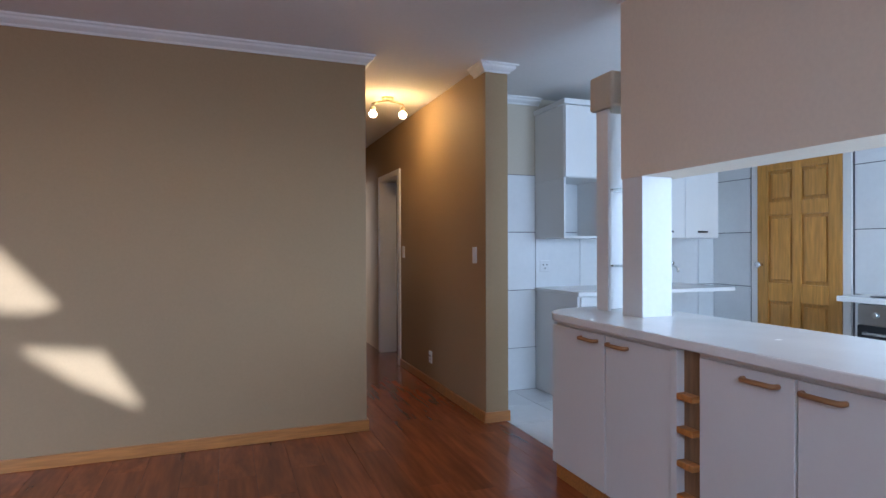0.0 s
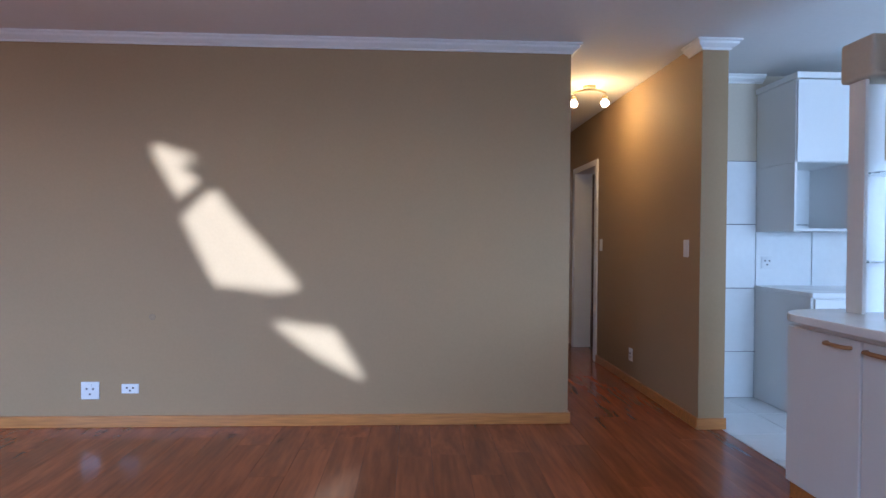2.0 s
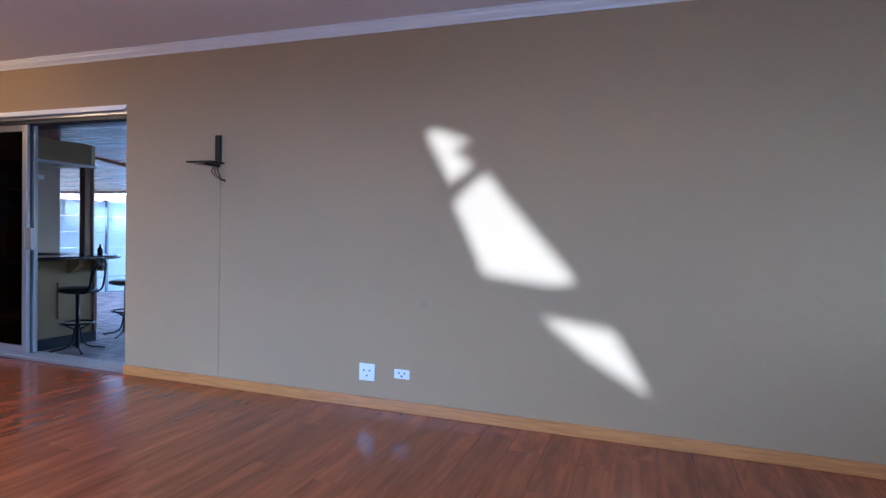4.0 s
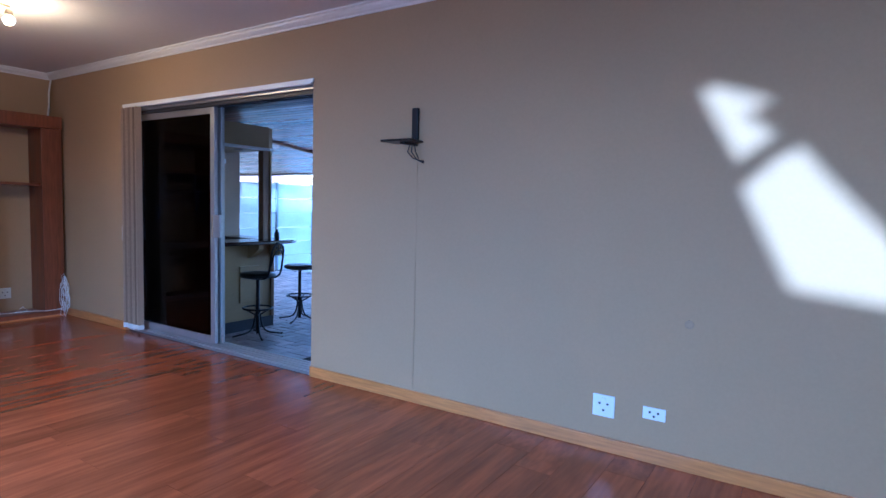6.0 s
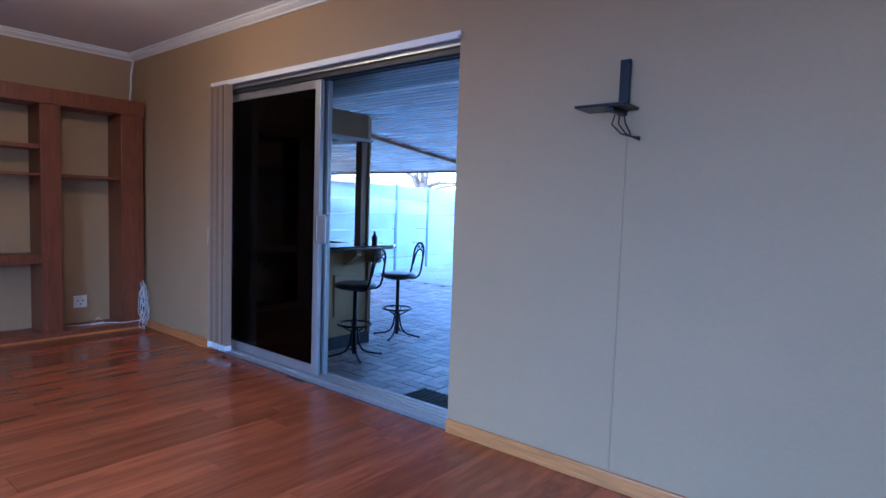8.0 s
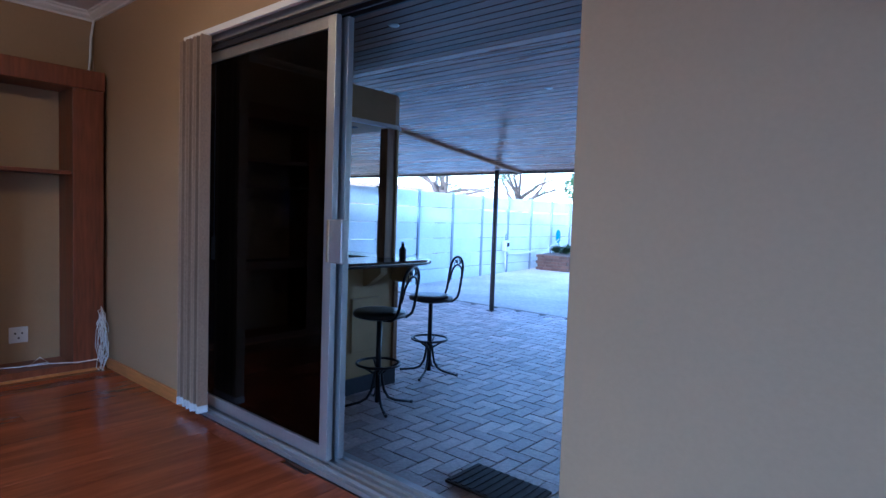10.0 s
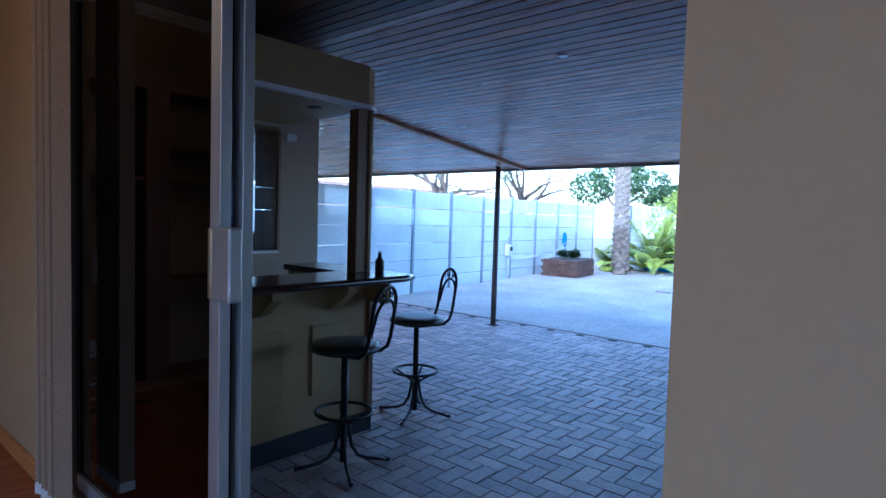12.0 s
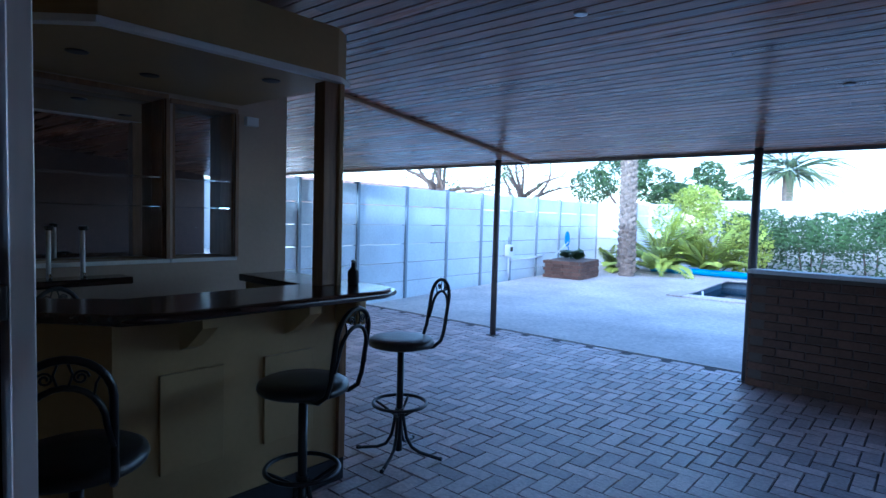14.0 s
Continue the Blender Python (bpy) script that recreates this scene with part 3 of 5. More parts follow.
for z in (0.14, 0.27, 0.40, 0.53, 0.66):
    part("bottle_shelf", box(1.785, 1.828, 1.503, 1.586, z, z + 0.025, 0.004), M_SKIRT, pen)
outline = [(1.76, -0.6), (2.425, -0.6), (2.425, 2.4)] + [(2.0925 + 0.3325 * math.cos(a), 2.4 + 0.25 * math.sin(a)) for a in [i * math.pi / 18 for i in range(1, 18)]] + [(1.76, 2.4)]
solid("peninsula_worktop", prism(outline, 0.862, 0.902, 0.006), M_TOPW, "white laminate worktop with rounded end on the peninsula", "worktop")
structure("bulkhead", box(2.05, 2.30, -0.85, 2.255, 1.595, H - 0.001), M_BULK, "cream plastered bulkhead hanging above the peninsula", "bulkhead")
cornice([(2.05, -0.85), (2.05, 2.255), (2.30, 2.255)], "cornice_bulkhead")
structure("pillar", box(2.055, 2.235, 2.10, 2.25, 0.903, 1.594), M_WHITE, "white pillar standing on the worktop", "pillar")
shf = thing("glass_shelf_unit", "white end unit with small glass shelves on the worktop", "shelf", (2.10, 2.335, 0.903))
part("side_panel", box(-0.02, 0.0, 0.07, 0.17, 0, 1.09, 0.002), M_WHITE, shf)
part("back_panel", box(0.001, 0.16, 0.153, 0.17, 0, 1.09, 0.002), M_WHITE, shf)
part("top_moulding", box(-0.045, 0.18, 0.003, 0.20, 1.091, 1.28, 0.015), M_CREAM, shf)
for z in (0.24, 0.65):
    part("glass_shelf", box(0.002, 0.15, 0.006, 0.15, z, z + 0.008), M_GLASS, shf)

# base and wall units along the kitchen's back wall
base = thing("base_cabinet", "white kitchen base cabinet with drawer beside the tiled wall", "kitchen cabinet")
part("body", box(2.715, 3.6, 3.64, 4.275, 0.002, 0.86, 0.003), M_CAB, base)
for i in range(2):
    x = 2.735 + i * 0.45
    dr = part("drawer", box(x, x + 0.44, 3.62, 3.638, 0.70, 0.85, 0.003), M_CAB, base)
    part("handle", tube([(x + 0.17, 3.619, 0.785), (x + 0.17, 3.595, 0.785), (x + 0.27, 3.595, 0.785), (x + 0.27, 3.619, 0.785)], 0.005, 8), M_BLACK, dr)
    part("door", box(x, x + 0.44, 3.62, 3.638, 0.10, 0.69, 0.003), M_CAB, base)
solid("kitchen_worktop", box(2.70, 4.30, 3.60, 4.275, 0.862, 0.895, 0.004), M_TOPW, "white laminate worktop along the kitchen wall", "worktop")
up = thing("wall_cabinet", "tall white kitchen wall cabinet with open niche below", "wall cabinet")
part("body", box(2.71, 3.16, 3.82, 4.285, 1.81, 2.40, 0.003), M_CAB, up)
part("door", box(2.715, 3.155, 3.80, 3.818, 1.815, 2.395, 0.003), M_CAB, up)
part("side_panel", box(2.71, 2.728, 3.82, 4.285, 1.32, 1.809, 0.002), M_CAB, up)
part("side_panel", box(3.142, 3.16, 3.82, 4.285, 1.32, 1.809, 0.002), M_CAB, up)
part("bottom_shelf", box(2.729, 3.141, 3.82, 4.285, 1.32, 1.338, 0.002), M_CAB, up)
part("crown", box(2.695, 3.175, 3.785, 4.287, 2.401, 2.445, 0.006), M_CAB, up)
up2 = thing("wall_cabinet", "white kitchen wall cabinet with black handles", "wall cabinet")
part("body", box(3.162, 4.32, 3.82, 4.285, 1.32, 2.05, 0.003), M_CAB, up2)
for i in range(3):
    d = part("door", box(3.17 + 0.384 * i, 3.55 + 0.384 * i, 3.80, 3.818, 1.325, 2.045, 0.003), M_CAB, up2)
    part("handle", box(3.31 + 0.384 * i, 3.41 + 0.384 * i, 3.78, 3.799, 1.37, 1.385, 0.003), M_BLACK, d)
tap = thing("wall_tap", "chrome wall tap on the tiles", "tap", (4.18, 4.277, 1.066))
part("spout", tube([(0, 0, 0), (0, -0.06, 0), (0, -0.12, -0.02), (0, -0.13, -0.06)], 0.011, 8), M_CHROME, tap)
part("knob", lathe([(0.02, 0.0), (0.024, 0.02), (0.01, 0.03)], 14, (0, -0.05, 0.012)), M_CHROME, tap)

# pine door
pd = structure("door_3", box(4.735, 4.759, 2.9005, 2.9665, 0, 2.08), M_WHITE, "varnished pine six-panel door in a white frame, closed", "door")
part("frame_side", box(4.735, 4.759, 3.7475, 3.8135, 0, 2.08), M_WHITE, pd)
part("frame_top", box(4.735, 4.759, 2.9676, 3.7464, 2.03, 2.08), M_WHITE, pd)
leaf = part("door_leaf", box(4.745, 4.758, 2.9687, 3.7453, 0.005, 2.029), M_PINE, pd)
for y0, y1 in ((2.9698, 3.0765), (3.3185, 3.3955), (3.6375, 3.7442)):
    part("stile", box(4.726, 4.744, y0, y1, 0.006, 2.028, 0.003), M_PINE, leaf)
for z0, z1 in ((0.006, 0.2), (0.76, 0.92), (1.52, 1.64), (1.92, 2.028)):
    for y0, y1 in ((3.0776, 3.3174), (3.3966, 3.6364)):
        part("rail", box(4.727, 4.744, y0, y1, z0, z1, 0.003), M_PINE, leaf)
for z0, z1 in ((0.23, 0.73), (0.95, 1.49), (1.67, 1.89)):
    for y0, y1 in ((3.1040, 3.2910), (3.4230, 3.6100)):
        part("panel", box(4.73, 4.744, y0, y1, z0, z1, 0.006), M_PINE, leaf)
part("door_knob", lathe([(0.012, 0), (0.012, 0.03), (0.028, 0.045), (0.03, 0.06), (0.016, 0.072)], 18), M_CHROME, pd).matrix_basis = pose(4.726, 3.6925, 1.08, 0, -90, 0)

# stove run along the east wall
solid("stove_worktop", box(4.16, 4.75, -0.6, 2.62, 0.862, 0.90, 0.005), M_TOPW, "white laminate worktop with a black hob", "worktop")
cabe = thing("base_cabinet", "white kitchen base cabinet below the stove worktop", "kitchen cabinet")
part("body", box(4.22, 4.74, -0.6, 1.88, 0.002, 0.86, 0.003), M_CAB, cabe)
for i in range(4):
    part("door", box(4.202, 4.218, -0.58 + 0.61 * i, 0.02 + 0.61 * i, 0.1, 0.85, 0.003), M_CAB, cabe)
oven = thing("oven", "stainless steel built-in oven with dark glass door", "oven", (4.22, 2.20, 0))
part("body", box(0, 0.52, -0.30, 0.30, 0.002, 0.855, 0.003), M_STEEL, oven)
part("control_panel", box(-0.02, -0.001, -0.30, 0.30, 0.72, 0.85, 0.003), M_STEEL, oven)
part("display", box(-0.024, -0.021, -0.09, 0.06, 0.765, 0.805), M_BLACK, oven)
part("oven_door", box(-0.025, -0.001, -0.30, 0.30, 0.14, 0.71, 0.004), M_BLACK, oven, "dark glass oven door")
part("handle", tube([(-0.026, -0.24, 0.66), (-0.06, -0.24, 0.66), (-0.06, 0.24, 0.66), (-0.026, 0.24, 0.66)], 0.009, 8), M_STEEL, oven)
for y in (-0.2, 0.18):
    part("knob", lathe([(0.02, 0), (0.018, 0.025)], 14), M_STEEL, oven).matrix_basis = pose(-0.02, y, 0.785, 0, -90, 0)
hob = thing("hob", "flat black glass hob set in the worktop", "hob", (4.46, 2.15, 0.902))
part("glass_plate", box(-0.24, 0.24, -0.28, 0.28, 0.0, 0.006, 0.002), M_BLACK, hob)

# ---- patio ----
structure("ground", box(-150, 150, -120, 260, G - 0.9, G - 0.36), M_GROUND, "bare garden soil reaching into the distance", "ground")
PAVE_END = 9.95
pave_bed = structure("patio", box(-11.6, -0.1, 3.92, PAVE_END, G - 0.34, G - 0.014), M_SAND, "blue-grey brick paver patio in a herringbone bond", "paving")
PX0, PX1, PY0, PY1 = -8.15, -3.0, 14.5, 17.5
bm = box(-11.6, PX0, PAVE_END + 0.012, 20.5, G - 0.34, G - 0.006)
add_box(bm, PX0, 8.0, PAVE_END + 0.012, PY0, G - 0.34, G - 0.006)
add_box(bm, PX0, 8.0, PY1, 20.5, G - 0.34, G - 0.006)
add_box(bm, PX1, 8.0, PY0, PY1, G - 0.34, G - 0.006)
structure("pavement", bm, M_PAVE2, "pale worn paving round the swimming pool", "paving")
pool = thing("swimming_pool", "sunken swimming pool with pale coping and dark blue water", "swimming pool")
part("water", box(PX0 + 0.01, PX1 - 0.01, PY0 + 0.01, PY1 - 0.01, G - 0.35, G - 0.16), M_WATER, pool)
for a, b, c, d in ((PX0 - 0.12, PX0 + 0.18, PY0 - 0.12, PY1 + 0.12), (PX1 - 0.18, PX1 + 0.12, PY0 - 0.12, PY1 + 0.12), (PX0 + 0.181, PX1 - 0.181, PY0 - 0.12, PY0 + 0.18), (PX0 + 0.181, PX1 - 0.181, PY1 - 0.18, PY1 + 0.12)):
    part("coping", box(a, b, c, d, G - 0.004, G + 0.03, 0.008), M_PAVE2, pool)
part("pool_wall", box(PX0 + 0.012, PX1 - 0.012, PY1 - 0.04, PY1 - 0.015, G - 0.34, G - 0.01), M_POOL, pool)
part("pool_wall", box(PX0 + 0.012, PX0 + 0.04, PY0 + 0.02, PY1 - 0.05, G - 0.34, G - 0.01), M_POOL, pool)
part("step_rail", tube([(PX0 + 0.35, PY0 + 0.5, G - 0.2), (PX0 + 0.35, PY0 + 0.5, G + 0.06)], 0.02, 8), M_PLASTIC, pool)
solid("pool_cover_roll", tube([(-9.4, 18.15, G + 0.06), (-8.5, 18.25, G + 0.08), (-7.2, 18.2, G + 0.07), (-4.5, 18.3, G + 0.08)], [0.05, 0.08, 0.08, 0.07], 12), M_BLUE, "rolled bright blue pool cover lying by the pool", "pool cover")

# timber-lined roof: level near the house, then falling to the garden
ROOF_Y, ROOF_END, ROOF_HI, ROOF_LO = 5.45, 9.75, 2.36, 1.90
bm = bmesh.new()


def roof_z(y):
    return ROOF_HI if y <= ROOF_Y else ROOF_HI + (ROOF_LO - ROOF_HI) * (y - ROOF_Y) / (ROOF_END - ROOF_Y)


def board(bm, X0, X1, a, b, za, zb):
    vs = [bm.verts.new(p) for p in ((X0, a, za), (X1, a, za), (X1, b, zb), (X0, b, zb),
                                    (X0, a, za + 0.02), (X1, a, za + 0.02), (X1, b, zb + 0.02), (X0, b, zb + 0.02))]
    for f in ((3, 2, 1, 0), (4, 5, 6, 7), (0, 1, 5, 4), (1, 2, 6, 5), (2, 3, 7, 6), (3, 0, 4, 7)):
        bm.faces.new([vs[i] for i in f])


board_rng, dark = random.Random(9), bmesh.new()
y = 3.92
while y < ROOF_END - 0.01:
    y1 = min(y + 0.088, ROOF_END)
    for a, b, lift in ((y, y1 - 0.012, 0.0), (y1 - 0.012, y1, 0.014)):
        za, zb = roof_z(a) + lift, roof_z(b) + lift
        cuts = [-15.0, -0.1]
        if lift == 0.0:
            x = -15.0 + board_rng.uniform(0.5, 3.0)
            while x < -1.0:
                cuts.insert(-1, x)
                x += board_rng.uniform(2.4, 3.6)
        for X0, X1 in zip(cuts, cuts[1:]):
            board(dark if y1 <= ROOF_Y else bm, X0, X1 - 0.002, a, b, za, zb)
    y = y1
structure("ceiling_patio_level", dark, M_ROOFSHADE, "level timber ceiling along the house, missing sky reflection put into its dark colour", "ceiling")
structure("ceiling_patio", bm, M_ROOFWOOD, "varnished dark tongue-and-groove timber ceiling over the patio", "ceiling")
bm = bmesh.new()
vs = [bm.verts.new(p) for p in ((-15.1, 3.92, 2.52), (-0.1, 3.92, 2.52), (-0.1, 9.85, 2.03), (-15.1, 9.85, 2.03), (-15.1, 3.92, 2.56), (-0.1, 3.92, 2.56), (-0.1, 9.85, 2.07), (-15.1, 9.85, 2.07))]
for f in ((3, 2, 1, 0), (4, 5, 6, 7), (0, 1, 5, 4), (1, 2, 6, 5), (2, 3, 7, 6), (3, 0, 4, 7)):
    bm.faces.new([vs[i] for i in f])
structure("roof_patio", bm, M_POLE, "sheet roof over the patio", "roof")
structure("fascia", box(-15.0, -0.1, 9.755, 9.79, 1.87, 2.03), M_POLE, "dark fascia board on the patio roof's edge", "fascia")
bat = bmesh.new()
vs = [(-8.45, 5.5), (-8.38, 5.5), (-8.38, 9.74), (-8.45, 9.74)]
low = [bat.verts.new((x, yy, roof_z(yy) - 0.03)) for x, yy in vs]
high = [bat.verts.new((x, yy, roof_z(yy) - 0.002)) for x, yy in vs]
bat.faces.new(low[::-1])
bat.faces.new(high)
for i in range(4):
    bat.faces.new((low[i], low[(i + 1) % 4], high[(i + 1) % 4], high[i]))
structure("trim_patio", bat, M_BATTEN, "light timber batten across the patio ceiling", "trim")
for x, yy in ((-8.70, 9.50), (-5.79, 9.58)):
    p = thing("roof_post", "slim dark steel post carrying the patio roof", "post", (x, yy, G), "roof posts")
    part("shaft", lathe([(0.038, 0.0), (0.038, roof_z(yy) - G - 0.012)], 16), M_POLE, p)
    part("foot_plate", box(-0.06, 0.06, -0.06, 0.06, -0.004, 0.008, 0.002), M_POLE, p)
for x, yy in ((-6.1, 4.7), (-5.95, 6.35), (-4.95, 8.0), (-7.8, 7.6)):
    dl = thing("downlight", "small round recessed downlight in the timber ceiling", "downlight", (x, yy, roof_z(yy)), "patio downlights")
    part("ring", lathe([(0.022, -0.005), (0.034, -0.005), (0.037, -0.001)], 20), M_ALU, dl)
solid("door_mat", box(-5.40, -4.90, 4.52, 4.82, G + 0.003, G + 0.018, 0.004), M_COIR, "dark ribbed rubber mat on the pavers", "door mat")
for i in range(10):
    part("rib", box(-5.39 + i * 0.049, -5.365 + i * 0.049, 4.53, 4.81, G + 0.0185, G + 0.024), M_COIR, bpy.data.objects["door_mat"])

# ---- bar ----
bar = thing("bar_counter", "cream painted corner bar with panelled front and corbels", "bar", (0, 0, 0))
part("front_wall", prism([(-7.5, 3.93), (-6.95, 4.45), (-6.95, 5.62), (-7.75, 5.62), (-7.75, 5.5), (-7.07, 5.5), (-7.07, 4.5), (-7.62, 3.98)], G + 0.13, 0.755), M_BARCREAM, bar)
part("kick_board", prism([(-7.5, 3.94), (-6.935, 4.44), (-6.935, 5.635), (-7.75, 5.635), (-7.75, 5.5), (-7.07, 5.5), (-7.07, 4.5), (-7.62, 3.98)], G + 0.001, G + 0.129), M_DARKMETAL, bar, "dark kick board")
for y0, y1 in ((4.63, 4.92), (5.13, 5.42)):
    part("panel", box(-6.949, -6.93, y0, y1, 0.04, 0.48, 0.004), M_BARCREAM, bar)
part("corner_post", box(-6.97, -6.925, 5.59, 5.635, G + 0.13, 0.755, 0.003), M_BARTRIM, bar)
for yy in (4.72, 5.25):
    out = [(-6.949, 0.754), (-6.74, 0.754), (-6.74, 0.70), (-6.80, 0.655), (-6.88, 0.60), (-6.949, 0.575)]
    cbm = bmesh.new()
    a = [cbm.verts.new((x, yy, z)) for x, z in out]
    b = [cbm.verts.new((x, yy + 0.07, z)) for x, z in out]
    cbm.faces.new(a)
    cbm.faces.new(b[::-1])
    for i in range(6):
        cbm.faces.new((a[i], b[i], b[(i + 1) % 6], a[(i + 1) % 6]))
    bmesh.ops.recalc_face_normals(cbm, faces=cbm.faces)
    part("corbel", cbm, M_BARCREAM, bar)
cbm = box(-6.949, -6.75, 5.56, 5.63, 0.60, 0.754, 0.02)
part("corbel", cbm, M_BARCREAM, bar)
solid("countertop", prism([(-7.3, 3.93), (-6.70, 4.38), (-6.64, 4.55), (-6.62, 5.62), (-6.68, 5.74), (-6.78, 5.78), (-7.75, 5.78), (-7.75, 5.45), (-7.1, 5.45), (-7.1, 4.55), (-7.66, 3.93)], 0.757, 0.80, 0.008), M_BARTOP, "dark varnished wooden bar top", "bar top")
edge = tube([(-6.69, 4.375, 0.779), (-6.635, 4.55, 0.779), (-6.615, 5.62, 0.779), (-6.675, 5.742, 0.779), (-6.78, 5.786, 0.779), (-7.7, 5.786, 0.779)], 0.02, 10)
part("rounded_edge", edge, M_BARTOP, bpy.data.objects["countertop"])
can = thing("bar_canopy", "cream boarded canopy above the bar with downlights", "bar canopy")
part("body", prism([(-8.1, 3.93), (-7.4, 3.93), (-6.93, 4.40), (-6.93, 5.55), (-7.0, 5.66), (-8.1, 5.66)], 1.90, 2.17, 0.004), M_BARCREAM, can)
part("lower_trim", prism([(-7.41, 3.935), (-6.915, 4.39), (-6.915, 5.56), (-6.99, 5.68), (-7.05, 5.68), (-6.96, 5.55), (-6.96, 4.42), (-7.45, 3.96)], 1.885, 1.915, 0.003), M_WHITE, can)
for x, yy in ((-7.5, 4.5), (-7.25, 5.35), (-7.7, 4.9)):
    part("downlight", lathe([(0.025, -0.006), (0.045, -0.006), (0.05, -0.001)], 18, (x, yy, 1.90)), M_DARKMETAL, can)
part("post", box(-7.04, -6.95, 5.48, 5.57, 0.80, 1.884, 0.004), M_BARTRIM, can, "brown timber post")
part("post_edge", box(-6.985, -6.935, 5.571, 5.60, 0.80, 1.884, 0.003), M_BARCREAM, can)
bw = structure("wall_bar", wall_with_holes("y", -8.26, 0.16, 3.93, 6.02, G - 0.01, 2.33, [(4.40, 5.15, 0.88, 1.86), (5.20, 5.61, 0.88, 1.84)]), M_BARWALL, "cream wall behind the bar with two mirrored niches", "wall")
part("niche_back", box(-8.28, -8.262, 4.2, 5.8, 0.7, 2.0), M_BARCREAM, bw)
for y0, y1, zt in ((4.40, 5.15, 1.86), (5.20, 5.61, 1.84)):
    nm = thing("bar_mirror", "mirror in a timber-lined niche with glass shelves behind the bar", "mirror", (-8.10, 0, 0), "bar mirrors")
    part("mirror_glass", box(-0.158, -0.150, y0 + 0.004, y1 - 0.004, 0.884, zt - 0.004), M_MIRROR, nm)
    part("reveal", box(-0.149, -0.002, y1 - 0.016, y1 - 0.002, 0.884, zt - 0.004), M_BARTRIM, nm)
    part("reveal", box(-0.149, -0.002, y0 + 0.002, y0 + 0.016, 0.884, zt - 0.004), M_BARTRIM, nm)
    part("sill", box(-0.149, 0.03, y0 - 0.02, y1 + 0.02 if y1 < 5.2 else y1 + 0.01, 0.856, 0.879, 0.003), M_WHITE, nm)
    part("head", box(0.001, 0.018, y0 - 0.02, y1 + 0.02, zt, zt + 0.03, 0.003), M_BARTRIM, nm)
    part("jamb", box(0.001, 0.018, y1 + 0.001, y1 + 0.028, 0.88, zt, 0.003), M_BARTRIM, nm)
    for z in (1.2, 1.38):
        part("glass_shelf", box(-0.148, -0.03, y0 + 0.017, y1 - 0.017, z, z + 0.006), M_GLASS, nm)
for yy in (4.51, 4.67):
    bt = thing("bar_tap", "slim chrome drink dispenser with black cap on the back bar", "drink dispenser", (-8.0, yy, 0.80), "bar taps")
    part("column", lathe([(0.012, 0.0), (0.012, 0.26)], 12), M_PLASTIC, bt)
    part("cap", box(-0.02, 0.04, -0.016, 0.016, 0.261, 0.285, 0.005), M_BLACK, bt)
    part("spout", tube([(0.0, 0, 0.03), (0.03, 0, 0.02), (0.03, 0, -0.0)], 0.008, 8), M_CHROME, bt)
solid("junction_box", box(-8.099, -8.06, 5.68, 5.77, 1.77, 1.83, 0.004), M_PLASTIC, "small white plastic junction box on the bar wall", "junction box")
solid("back_bar_shelf", box(-8.098, -7.92, 4.0, 4.9, 0.76, 0.80, 0.005), M_BARTOP, "dark wooden shelf below the bar mirrors", "shelf")
bottle = thing("bottle", "dark glass bottle standing on the bar top", "bottle", (-6.93, 5.68, 0.80))
part("body", lathe([(0.028, 0), (0.032, 0.01), (0.032, 0.07), (0.014, 0.095), (0.012, 0.12)], 18), M_BLACK, bottle)
part("cap", lathe([(0.014, 0.121), (0.014, 0.135)], 14), M_PLASTIC, bottle)
solid("loudspeaker", box(-7.28, -7.12, 4.02, 4.16, 0.80, 1.05, 0.01), M_BLACK, "small black loudspeaker box on the bar top", "speaker")

# ---- bar stools ----


